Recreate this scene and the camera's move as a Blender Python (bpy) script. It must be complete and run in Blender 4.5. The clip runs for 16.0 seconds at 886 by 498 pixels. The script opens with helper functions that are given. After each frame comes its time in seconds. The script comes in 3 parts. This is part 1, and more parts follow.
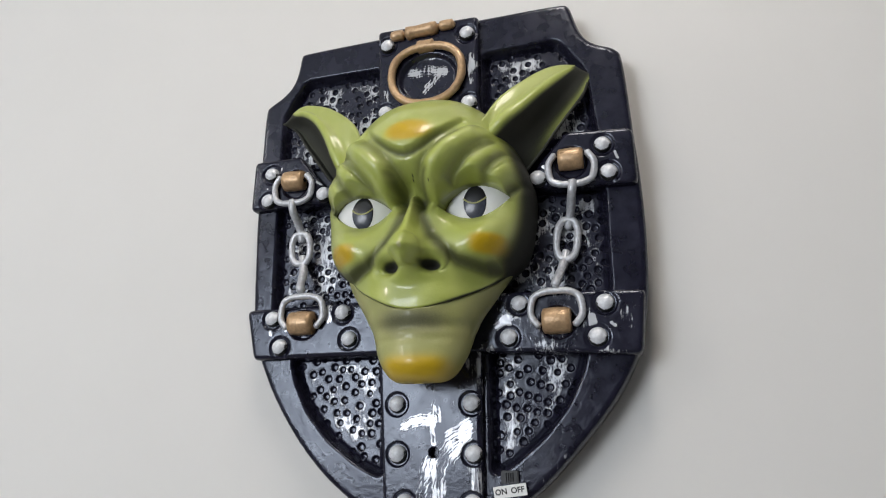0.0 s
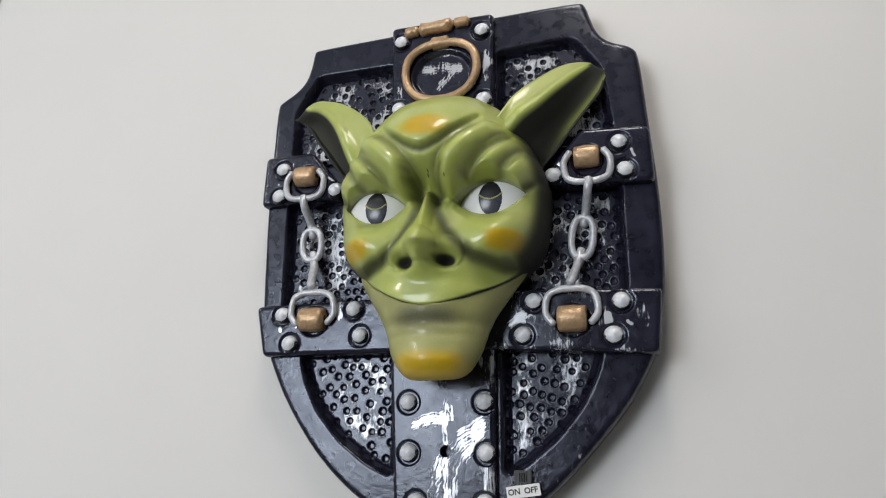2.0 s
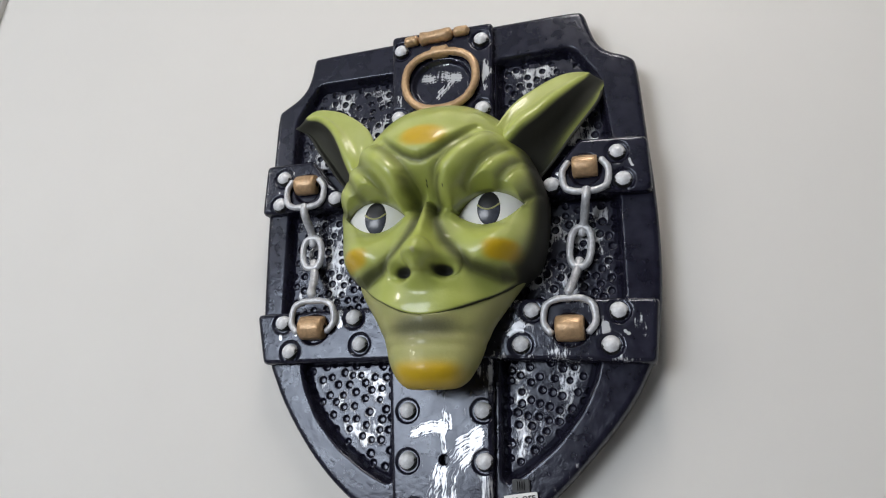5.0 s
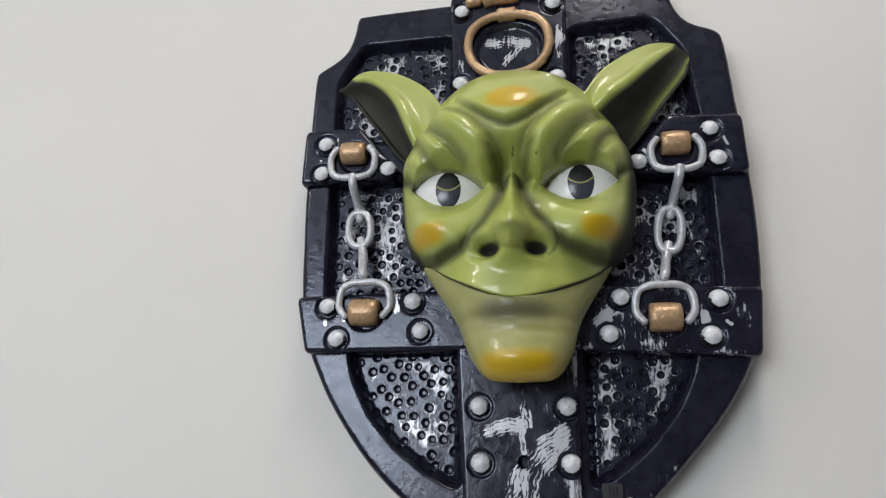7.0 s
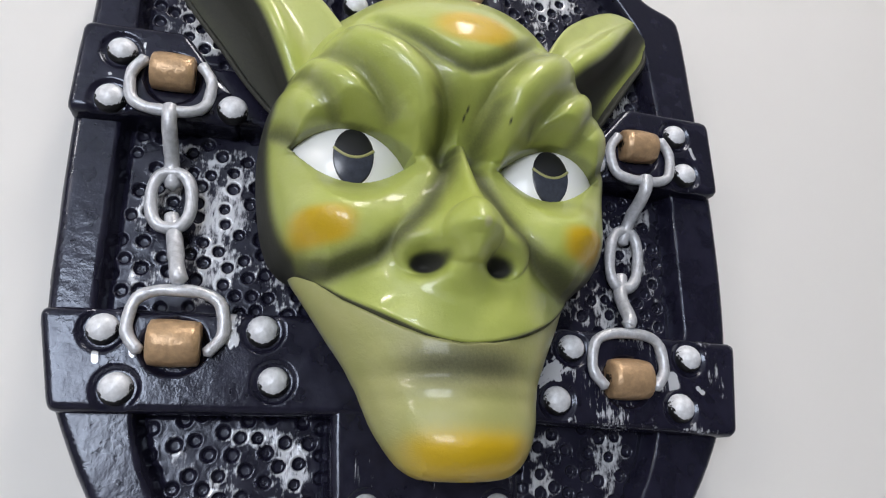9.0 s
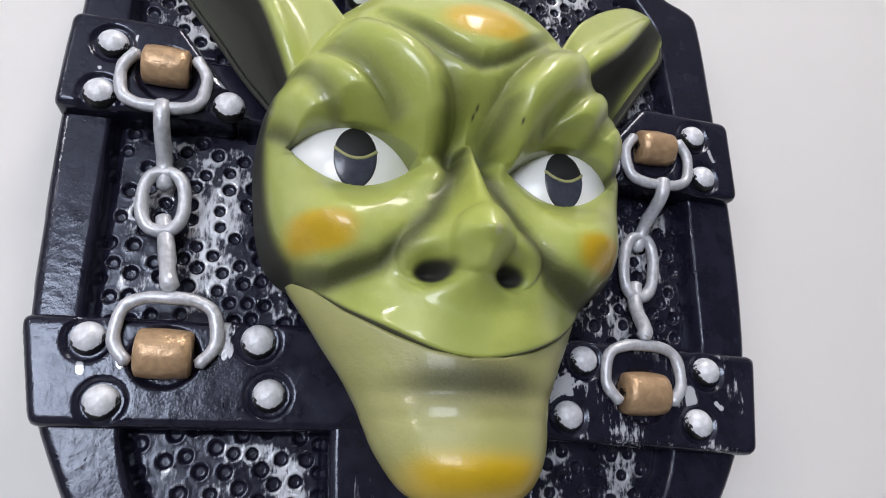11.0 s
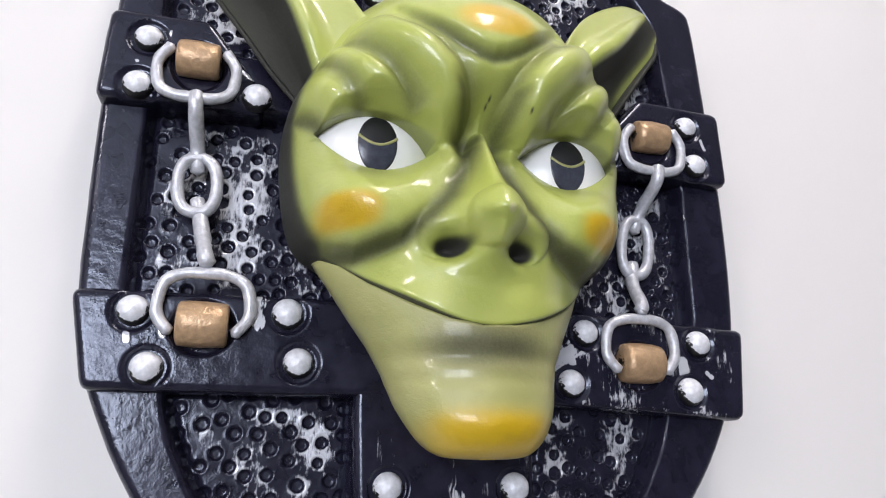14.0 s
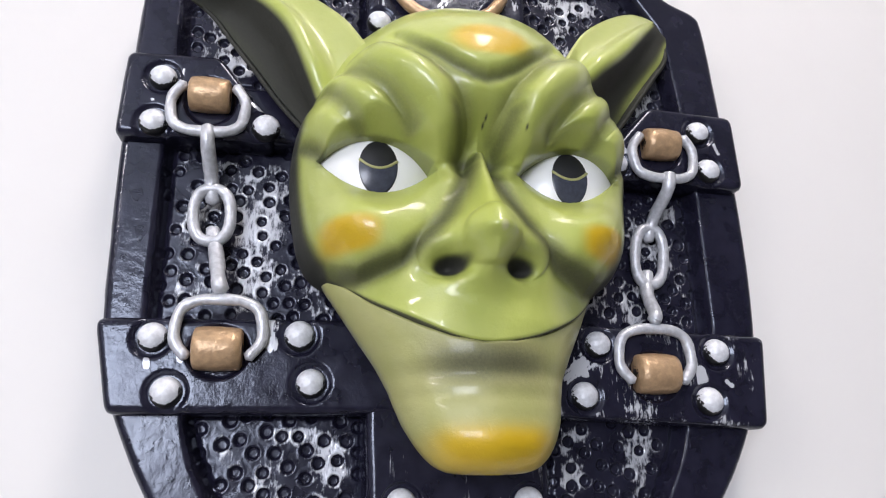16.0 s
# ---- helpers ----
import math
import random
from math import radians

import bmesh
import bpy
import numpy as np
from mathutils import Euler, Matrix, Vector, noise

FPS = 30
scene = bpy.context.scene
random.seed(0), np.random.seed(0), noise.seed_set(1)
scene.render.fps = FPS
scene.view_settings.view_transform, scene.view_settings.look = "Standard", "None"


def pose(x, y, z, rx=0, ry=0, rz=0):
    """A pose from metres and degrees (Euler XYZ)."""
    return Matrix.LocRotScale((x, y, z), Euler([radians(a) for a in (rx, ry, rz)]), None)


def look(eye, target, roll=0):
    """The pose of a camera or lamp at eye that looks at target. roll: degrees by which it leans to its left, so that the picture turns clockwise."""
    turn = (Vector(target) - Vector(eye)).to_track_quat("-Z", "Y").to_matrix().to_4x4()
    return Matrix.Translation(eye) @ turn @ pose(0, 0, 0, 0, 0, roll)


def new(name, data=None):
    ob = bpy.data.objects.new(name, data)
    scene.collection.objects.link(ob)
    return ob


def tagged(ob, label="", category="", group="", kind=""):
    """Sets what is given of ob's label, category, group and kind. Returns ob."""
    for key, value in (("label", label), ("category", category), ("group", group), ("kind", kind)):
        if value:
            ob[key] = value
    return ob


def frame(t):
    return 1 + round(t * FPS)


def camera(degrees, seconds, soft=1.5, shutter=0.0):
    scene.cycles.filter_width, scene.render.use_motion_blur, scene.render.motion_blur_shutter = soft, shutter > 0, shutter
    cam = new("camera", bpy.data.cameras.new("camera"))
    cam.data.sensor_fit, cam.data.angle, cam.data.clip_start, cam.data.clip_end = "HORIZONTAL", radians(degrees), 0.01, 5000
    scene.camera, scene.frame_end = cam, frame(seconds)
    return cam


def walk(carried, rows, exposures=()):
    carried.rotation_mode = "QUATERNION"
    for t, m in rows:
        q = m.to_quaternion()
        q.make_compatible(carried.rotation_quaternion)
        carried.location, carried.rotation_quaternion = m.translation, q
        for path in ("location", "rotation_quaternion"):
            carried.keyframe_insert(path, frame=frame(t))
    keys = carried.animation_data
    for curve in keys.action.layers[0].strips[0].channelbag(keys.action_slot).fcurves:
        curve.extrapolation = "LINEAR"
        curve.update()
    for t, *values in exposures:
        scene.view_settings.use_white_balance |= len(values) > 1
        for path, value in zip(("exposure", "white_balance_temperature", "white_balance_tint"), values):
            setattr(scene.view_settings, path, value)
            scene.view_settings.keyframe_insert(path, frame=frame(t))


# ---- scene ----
cam = camera(65.49, 16.0, soft=1.1, shutter=0.4)
ZB = 1.75  # height of the shield's cross band over the floor
# seconds, eye, point looked at (relative to the band's middle), roll
ROWS = [
    (0.0, (0.1632, -0.5514, -0.0847), (0.0270, -0.0889, 0.0480), -0.35),
    (0.5, (0.1589, -0.5462, -0.0873), (0.0206, -0.0847, 0.0466), -0.15),
    (1.0, (0.1539, -0.5459, -0.0867), (0.0170, -0.0843, 0.0482), -0.04),
    (1.5, (0.1529, -0.5446, -0.0888), (0.0162, -0.0838, 0.0486), 0.17),
    (2.0, (0.1502, -0.5465, -0.0932), (0.0149, -0.0857, 0.0464), 0.34),
    (2.5, (0.1569, -0.5466, -0.0934), (0.0203, -0.0863, 0.0460), 0.67),
    (3.0, (0.1594, -0.5537, -0.0933), (0.0195, -0.0955, 0.0501), 0.65),
    (3.5, (0.1556, -0.5581, -0.0929), (0.0159, -0.1000, 0.0509), 0.90),
    (4.0, (0.1583, -0.5557, -0.0881), (0.0202, -0.0971, 0.0554), 0.25),
    (6.3, (0.1515, -0.5157, -0.0856), (0.0010, -0.0575, 0.0466), 2.20),
    (6.5, (0.1448, -0.4931, -0.0916), (-0.0151, -0.0394, 0.0450), 2.37),
    (7.0, (0.0360, -0.5160, -0.0921), (-0.0508, -0.0453, 0.0525), 0.59),
    (7.5, (-0.0341, -0.4660, -0.0734), (-0.0415, 0.0107, 0.0774), 1.21),
    (8.0, (-0.0756, -0.3870, -0.0465), (0.0086, 0.0823, 0.1038), 0.50),
    (8.5, (-0.0738, -0.3588, -0.0415), (0.0443, 0.1035, 0.1080), -0.12),
    (11.0, (-0.0693, -0.3329, -0.0312), (0.0475, 0.1306, 0.1157), 0.60),
    (11.5, (-0.0717, -0.3374, -0.0391), (0.0429, 0.1262, 0.1093), 0.56),
    (12.0, (-0.0764, -0.3333, -0.0445), (0.0421, 0.1304, 0.1005), 0.84),
    (12.5, (-0.0778, -0.3344, -0.0476), (0.0429, 0.1289, 0.0967), 0.61),
    (13.0, (-0.0787, -0.3407, -0.0496), (0.0426, 0.1189, 0.1054), 0.17),
    (13.5, (-0.0792, -0.3458, -0.0406), (0.0431, 0.1201, 0.0935), -0.10),
    (14.0, (-0.0850, -0.3515, -0.0454), (0.0385, 0.1113, 0.0982), 0.30),
    (14.5, (-0.0816, -0.3537, -0.0449), (0.0381, 0.1108, 0.0962), 0.05),
    (15.0, (-0.0644, -0.3535, -0.0463), (0.0384, 0.1145, 0.0963), -0.22),
    (15.5, (-0.0627, -0.3541, -0.0445), (0.0251, 0.1152, 0.1040), -0.36),
    (16.0, (-0.0645, -0.3622, -0.0435), (0.0210, 0.1068, 0.1072), -0.69),
]
UP = Vector((0, 0, ZB))
walk(cam, [(t, look(Vector(e) + UP, Vector(g) + UP, r)) for t, e, g, r in ROWS],
     exposures=[(0.0, -0.10, 6500, 10), (4.0, -0.10, 6500, 10), (6.5, -0.15, 6500, 10), (7.5, -0.16, 6500, 11), (8.0, -0.08, 6450, 12), (8.5, 0.14, 6400, 12), (11.0, 0.18, 6280, 15), (12.2, 0.30, 6280, 15), (14.0, 0.43, 6300, 17), (16.0, 0.44, 6300, 17)])

# ---- light ----
world = bpy.data.worlds.new("world")
scene.world = world
world.use_nodes = True
sky = world.node_tree.nodes.new("ShaderNodeTexSky")
sky.sky_type, sky.sun_disc, sky.sun_elevation, sky.sun_rotation = "NISHITA", False, radians(40), radians(200)
world.node_tree.links.new(sky.outputs[0], world.node_tree.nodes["Background"].inputs[0])
world.node_tree.nodes["Background"].inputs[1].default_value = 0.1


def area_lamp(name, eye, target, sx, sy, watts, colour):
    data = bpy.data.lights.new(name, "AREA")
    data.shape, data.size, data.size_y, data.energy, data.color = "RECTANGLE", sx, sy, watts, colour
    ob = new(name, data)
    ob.matrix_world = look(eye, target)
    return ob


# the window's daylight behind the camera, and the two ceiling tubes
area_lamp("window_daylight", (-1.25, -2.95, 1.95), (-1.25, 0, 1.95), 1.3, 1.0, 52, (0.85, 0.915, 1.0))
area_lamp("ceiling_light_glow", (-1.60, -1.50, 2.72), (-1.60, -1.50, 0), 0.16, 0.6, 13, (1.0, 0.92, 0.84))
area_lamp("ceiling_light_glow", (0.15, -0.62, 2.72), (0.15, -0.62, 0), 0.16, 0.6, 4.4, (1.0, 0.92, 0.84))


# ---- materials ----
def material(name):
    m = bpy.data.materials.new(name)
    m.use_nodes = True
    return m, m.node_tree.nodes, m.node_tree.links, m.node_tree.nodes["Principled BSDF"]


def noise_node(nodes, links, scale, detail=4.0, rough=0.55, stretch=None, turn=(0, 0, 0)):
    n = nodes.new("ShaderNodeTexNoise")
    n.inputs["Scale"].default_value, n.inputs["Detail"].default_value, n.inputs["Roughness"].default_value = scale, detail, rough
    tc, mp = nodes.new("ShaderNodeTexCoord"), nodes.new("ShaderNodeMapping")
    mp.inputs["Scale"].default_value = stretch or (1, 1, 1)
    mp.inputs["Rotation"].default_value = turn
    links.new(tc.outputs["Object"], mp.inputs["Vector"])
    links.new(mp.outputs[0], n.inputs["Vector"])
    return n


def ramp(nodes, links, source, lo, hi, a=0.0, b=1.0):
    r = nodes.new("ShaderNodeMapRange")
    r.interpolation_type = "SMOOTHSTEP"
    r.inputs[1].default_value, r.inputs[2].default_value, r.inputs[3].default_value, r.inputs[4].default_value = lo, hi, a, b
    links.new(source, r.inputs[0])
    return r.outputs[0]


def maths(nodes, links, op, a, b):
    n = nodes.new("ShaderNodeMath")
    n.operation = op
    for k, v in enumerate((a, b)):
        if isinstance(v, (int, float)):
            n.inputs[k].default_value = v
        else:
            links.new(v, n.inputs[k])
    return n.outputs[0]


def mix(nodes, links, factor, a, b):
    n = nodes.new("ShaderNodeMix")
    n.data_type = "RGBA"
    for socket, v in ((n.inputs[0], factor), (n.inputs[6], a), (n.inputs[7], b)):
        if isinstance(v, (tuple, float)):
            socket.default_value = (*v, 1) if isinstance(v, tuple) else v
        else:
            links.new(v, socket)
    return n.outputs[2]


def bump(nodes, links, bsdf, height, strength, distance):
    b = nodes.new("ShaderNodeBump")
    b.inputs["Strength"].default_value, b.inputs["Distance"].default_value = strength, distance
    links.new(height, b.inputs["Height"])
    links.new(b.outputs[0], bsdf.inputs["Normal"])


def attribute(nodes, links, name):
    a, s = nodes.new("ShaderNodeAttribute"), nodes.new("ShaderNodeSeparateColor")
    a.attribute_name = name
    links.new(a.outputs["Color"], s.inputs[0])
    return s.outputs


def black_lacquer(name, amount, stretch, turn, gloss=0.3, relief_depth=0.0011, grain=330, soft=0.14):
    """Brushed-on black lacquer with silver dry-brushing where the paint attribute's red lets it; green holds bolder strokes."""
    m, n, l, b = material(name)
    paint = attribute(n, l, "paint")
    patch = noise_node(n, l, 46, 4, 0.6)
    fine = noise_node(n, l, grain, 6, 0.75, stretch, turn)
    lump = noise_node(n, l, 90, 3, 0.55)
    big = ramp(n, l, patch.outputs[0], 0.36, 0.64, 0.25, 0.96)
    want = maths(n, l, "MULTIPLY", maths(n, l, "MULTIPLY", big, amount), paint[0])
    edge = maths(n, l, "ADD", want, paint[1])
    silver = ramp(n, l, maths(n, l, "SUBTRACT", maths(n, l, "ADD", edge, fine.outputs[0]), 1.0), -0.03, soft)
    base = mix(n, l, ramp(n, l, lump.outputs[0], 0.35, 0.7), (0.0088, 0.0083, 0.0170), (0.0138, 0.0130, 0.0255))
    l.new(mix(n, l, silver, base, (0.60, 0.61, 0.64)), b.inputs["Base Color"])
    l.new(maths(n, l, "MULTIPLY", silver, 0.3), b.inputs["Metallic"])
    l.new(ramp(n, l, lump.outputs[0], 0.3, 0.7, gloss - 0.06, gloss + 0.05), b.inputs["Roughness"])
    b.inputs["Specular IOR Level"].default_value = 0.47
    b.inputs["Specular Tint"].default_value = (0.82, 0.88, 1.0, 1.0)
    wave = noise_node(n, l, 55, 3, 0.5)
    peel = noise_node(n, l, 240, 4, 0.6)
    body_relief = maths(n, l, "ADD", maths(n, l, "MULTIPLY", wave.outputs[0], 0.45), maths(n, l, "MULTIPLY", peel.outputs[0], 0.34))
    body_relief = maths(n, l, "ADD", body_relief, maths(n, l, "MULTIPLY", silver, 0.10))
    bump(n, l, b, body_relief, 0.6, relief_depth)
    return m


LACQUER = black_lacquer("black_lacquer", 0.47, (1, 1, 0.16), (0, 0.5, 0), 0.19, 0.0011, 460, 0.10)
HAMMERED = black_lacquer("hammered_black_with_silver", 0.72, (1, 1, 0.28), (0, 0.2, 0), 0.22, 0.0010, 600, 0.25)
STRAP = black_lacquer("strap_black_with_silver_strokes", 0.46, (1, 1, 0.07), (0, radians(28), 0), 0.19, 0.0009)


def painted_metal(name, colour, dark, metallic, rough, grain):
    m, n, l, b = material(name)
    paint = attribute(n, l, "paint")
    fine, lump = noise_node(n, l, 700, 3, 0.6), noise_node(n, l, grain, 4, 0.6)
    bare = ramp(n, l, maths(n, l, "ADD", paint[0], maths(n, l, "MULTIPLY", maths(n, l, "SUBTRACT", fine.outputs[0], 0.5), 0.9)), 0.44, 0.52)
    tone = mix(n, l, ramp(n, l, lump.outputs[0], 0.3, 0.75), tuple(c * 0.72 for c in colour), colour)
    l.new(mix(n, l, bare, dark, tone), b.inputs["Base Color"])
    l.new(maths(n, l, "MULTIPLY", bare, metallic), b.inputs["Metallic"])
    b.inputs["Roughness"].default_value = rough
    bump(n, l, b, lump.outputs[0], 0.6, 0.0008)
    return m


SILVER = painted_metal("silver_paint", (0.81, 0.82, 0.85), (0.006, 0.006, 0.007), 0.12, 0.42, 260)
CHAIN = painted_metal("dull_silver_paint", (0.62, 0.63, 0.66), (0.006, 0.006, 0.007), 0.3, 0.36, 320)
GOLD = painted_metal("dull_gold_paint", (0.55, 0.36, 0.20), (0.012, 0.009, 0.007), 0.35, 0.34, 300)


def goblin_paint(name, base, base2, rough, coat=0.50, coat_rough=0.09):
    """Airbrushed enamel: red is the sprayed black plus painted gap shade, green the orange-yellow spots, blue the paler
    skin.
    """
    m, n, l, b = material(name)
    spray_and_shade = attribute(n, l, "airbrush_and_shade")
    cloud, speck = noise_node(n, l, 45, 3, 0.5), noise_node(n, l, 900, 2, 0.5)
    skin = mix(n, l, ramp(n, l, cloud.outputs[0], 0.3, 0.7), base, base2)
    skin = mix(n, l, spray_and_shade[2], skin, (0.42, 0.42, 0.20))
    grain = maths(n, l, "MULTIPLY", maths(n, l, "SUBTRACT", speck.outputs[0], 0.5), 0.12)
    spot = ramp(n, l, maths(n, l, "ADD", spray_and_shade[1], grain), 0.05, 0.95)
    skin = mix(n, l, spot, skin, (0.53, 0.345, 0.003))
    black = ramp(n, l, maths(n, l, "ADD", spray_and_shade[0], grain), 0.03, 1.0)
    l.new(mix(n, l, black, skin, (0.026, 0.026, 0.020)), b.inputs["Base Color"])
    l.new(ramp(n, l, spray_and_shade[0], 0.2, 1.0, rough, 0.75), b.inputs["Roughness"])
    l.new(ramp(n, l, spray_and_shade[0], 0.3, 0.9, coat, 0.0), b.inputs["Coat Weight"])
    b.inputs["Coat Roughness"].default_value = coat_rough
    pits = noise_node(n, l, 150, 6, 0.72)
    brushed = noise_node(n, l, 420, 3, 0.6)
    bump(n, l, b, maths(n, l, "ADD", pits.outputs[0], maths(n, l, "MULTIPLY", brushed.outputs[0], 0.22)), 0.36, 0.0012)
    return m


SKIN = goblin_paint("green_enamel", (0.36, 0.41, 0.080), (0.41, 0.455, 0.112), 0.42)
JAWSKIN = goblin_paint("olive_rubber", (0.31, 0.315, 0.098), (0.36, 0.35, 0.125), 0.44, 0.32, 0.14)


def plain(name, colour, rough, metallic=0.0, grain=300.0, depth=0.0002, vary=0.12):
    m, n, l, b = material(name)
    t = noise_node(n, l, grain, 4, 0.6)
    l.new(mix(n, l, t.outputs[0], tuple(c * (1 - vary) for c in colour), tuple(min(1, c * (1 + vary)) for c in colour)), b.inputs["Base Color"])
    b.inputs["Roughness"].default_value, b.inputs["Metallic"].default_value = rough, metallic
    bump(n, l, b, t.outputs[0], 0.3, depth)
    return m


EYEWHITE = plain("eye_white", (0.86, 0.86, 0.84), 0.24, 0, 60, 0.00005, 0.02)
PUPIL = plain("pupil_black", (0.014, 0.014, 0.017), 0.34, 0, 60, 0.00005)
IRIS = plain("iris_slate", (0.045, 0.050, 0.068), 0.22, 0.0, 420, 0.0001, 0.5)
ARC = plain("pupil_arc_yellow", (0.38, 0.37, 0.16), 0.3)
SWITCH = plain("switch_black", (0.012, 0.012, 0.013), 0.45)
LABEL = plain("label_white", (0.78, 0.78, 0.76), 0.5)
INK = plain("ink_black", (0.015, 0.015, 0.015), 0.6)
HOLLOW = plain("hollow_black", (0.003, 0.003, 0.003), 0.9)
WALLPAINT = plain("wall_cream_paint", (0.706, 0.687, 0.658), 0.62, 0, 9, 0.0006, 0.025)
# grey chosen so that the black lacquer mirrors a dim room
UNSEENPAINT = plain("unseen_wall_dim_grey", (0.30, 0.30, 0.30), 0.6, 0, 9, 0.0006, 0.05)
CEILPAINT = plain("ceiling_white_paint", (0.78, 0.78, 0.76), 0.7, 0, 30, 0.0004, 0.03)
FLOORTILE = plain("floor_tile_beige", (0.22, 0.21, 0.20), 0.4, 0, 6, 0.0005, 0.15)
TRIM = plain("trim_grey_paint", (0.52, 0.52, 0.50), 0.45, 0, 40, 0.0003, 0.05)
TRIMWHITE = plain("trim_white_paint", (0.82, 0.83, 0.83), 0.4, 0, 40, 0.0003, 0.03)
TUBE, _n, _l, _b = material("lit_tube")
_b.inputs["Emission Color"].default_value, _b.inputs["Emission Strength"].default_value = (1, 0.95, 0.88, 1), 6.0


# ---- mesh helpers ----
def mesh_object(name, verts, faces, mat, parent=None, label="", smooth=True, colours=None, channel="paint"):
    me = bpy.data.meshes.new(name)
    me.from_pydata([tuple(v) for v in verts], [], [tuple(f) for f in faces])
    me.materials.append(mat)
    if smooth:
        me.polygons.foreach_set("use_smooth", np.ones(len(me.polygons), dtype=bool))
    if colours is not None:
        a = me.color_attributes.new(channel, "FLOAT_COLOR", "POINT")
        a.data.foreach_set("color", np.asarray(colours, dtype=np.float32).ravel())
    me.update()
    ob = new(name, me)
    ob.parent = parent
    if label:
        tagged(ob, label)
    return ob


def part(name, bm, mat, parent, label="", smooth=False):
    me = bpy.data.meshes.new(name)
    bm.to_mesh(me)
    bm.free()
    me.materials.append(mat)
    if smooth:
        me.polygons.foreach_set("use_smooth", np.ones(len(me.polygons), dtype=bool))
    ob = new(name, me)
    ob.parent = parent
    return tagged(ob, label)


def box_mesh(x0, x1, y0, y1, z0, z1, bevel=0.0):
    bm = bmesh.new()
    bmesh.ops.create_cube(bm, size=1, matrix=Matrix.LocRotScale(((x0 + x1) / 2, (y0 + y1) / 2, (z0 + z1) / 2), None, (x1 - x0, y1 - y0, z1 - z0)))
    if bevel:
        bmesh.ops.bevel(bm, geom=bm.edges[:], offset=bevel, segments=2, affect="EDGES")
    return bm


def chaikin(poly, times=2, closed=True):
    p = np.array(poly, float)
    for _ in range(times):
        q = np.roll(p, -1, 0) if closed else p[1:]
        a = p if closed else p[:-1]
        r = np.empty((2 * len(a), 2))
        r[0::2], r[1::2] = a * 0.75 + q * 0.25, a * 0.25 + q * 0.75
        p = r if closed else np.vstack([p[:1], r, p[-1:]])
    return p


def fillet(poly, r):
    """The outline with its corners rounded off over the length r."""
    p, out = np.array(poly, float), []
    for a, b, c in zip(np.roll(p, 1, 0), p, np.roll(p, -1, 0)):
        u, v = a - b, c - b
        lu, lv = np.hypot(*u), np.hypot(*v)
        s, e = b + u / lu * min(r, 0.45 * lu), b + v / lv * min(r, 0.45 * lv)
        out += [s * (1 - t) ** 2 + 2 * b * t * (1 - t) + e * t * t for t in (0, 0.25, 0.5, 0.75, 1)]
    return np.array(out)


def near(P, poly, closed=False):
    """Distance to a polyline, the nearest place on it, and how far along that is (0 to 1)."""
    p = np.array(poly, float)
    a, b = (p, np.roll(p, -1, 0)) if closed else (p[:-1], p[1:])
    best, spot, along = np.full(len(P), 9.0), np.zeros_like(P), np.zeros(len(P))
    for k, (s, e) in enumerate(zip(a, b)):
        d = e - s
        t = np.clip(((P - s) @ d) / max(d @ d, 1e-12), 0, 1)
        c = s + t[:, None] * d
        g = np.hypot(*(P - c).T)
        w = g < best
        best[w], spot[w], along[w] = g[w], c[w], (k + t[w]) / len(a)
    return best, spot, along


def inside(P, poly):
    p = np.array(poly, float)
    x, z = P.T
    odd = np.zeros(len(P), bool)
    for (x0, z0), (x1, z1) in zip(p, np.roll(p, -1, 0)):
        if z0 != z1:
            odd ^= ((z0 > z) != (z1 > z)) & (x < (x1 - x0) * (z - z0) / (z1 - z0) + x0)
    return odd


def relief(name, poly, step, height, back, mat, parent=None, label="", channel="paint", taper=0.0):
    """A raised piece of the plaque: the outline in x and z, height(P, d) the distance from the wall at each place P that lies d inside the
    outline and the paint there; its sides run back to the depth back."""
    poly = np.array(poly, float)
    lo, hi = poly.min(0) - step, poly.max(0) + step
    nx, nz = (np.ceil((hi - lo) / step)).astype(int) + 1
    gx, gz = np.meshgrid(lo[0] + step * np.arange(nx), lo[1] + step * np.arange(nz), indexing="ij")
    P = np.stack([gx.ravel(), gz.ravel()], -1)
    ins = inside(P, poly)
    d, spot, _ = near(P, poly, True)
    grid = np.arange(nx * nz).reshape(nx, nz)
    q = np.stack([grid[:-1, :-1], grid[1:, :-1], grid[1:, 1:], grid[:-1, 1:]], -1).reshape(-1, 4)
    q = q[ins[q].sum(1) >= 2]
    used = np.unique(q)
    remap = np.full(nx * nz, -1)
    remap[used] = np.arange(len(used))
    q = remap[q]
    out = ~ins[used]
    # the open edge, which lies on the outline and is folded back
    e = np.concatenate([q[:, [k, (k + 1) % 4]] for k in range(4)])
    key = np.sort(e, 1)
    code = key[:, 0].astype(np.int64) * len(used) + key[:, 1]
    _, first, count = np.unique(code, return_index=True, return_counts=True)
    rim = e[first[count == 1]]
    ring = np.unique(rim)
    out[ring] = True
    Q = np.where(out[:, None], spot[used], P[used])
    dd = np.where(out, 0.0, d[used])
    h, colour = height(Q, dd)
    back_of = np.full(len(used), -1)
    back_of[ring] = len(used) + np.arange(len(ring))
    R = Q[ring] + taper * (poly.mean(0) - Q[ring])
    V = np.vstack([np.stack([Q[:, 0], -h, Q[:, 1]], -1), np.stack([R[:, 0], np.full(len(ring), -back), R[:, 1]], -1)])
    side = np.stack([rim[:, 1], rim[:, 0], back_of[rim[:, 0]], back_of[rim[:, 1]]], -1)
    C = np.vstack([colour, colour[ring]])
    ob = mesh_object(name, V, np.vstack([q, side]).tolist(), mat, parent, label, True, C, channel)
    return ob


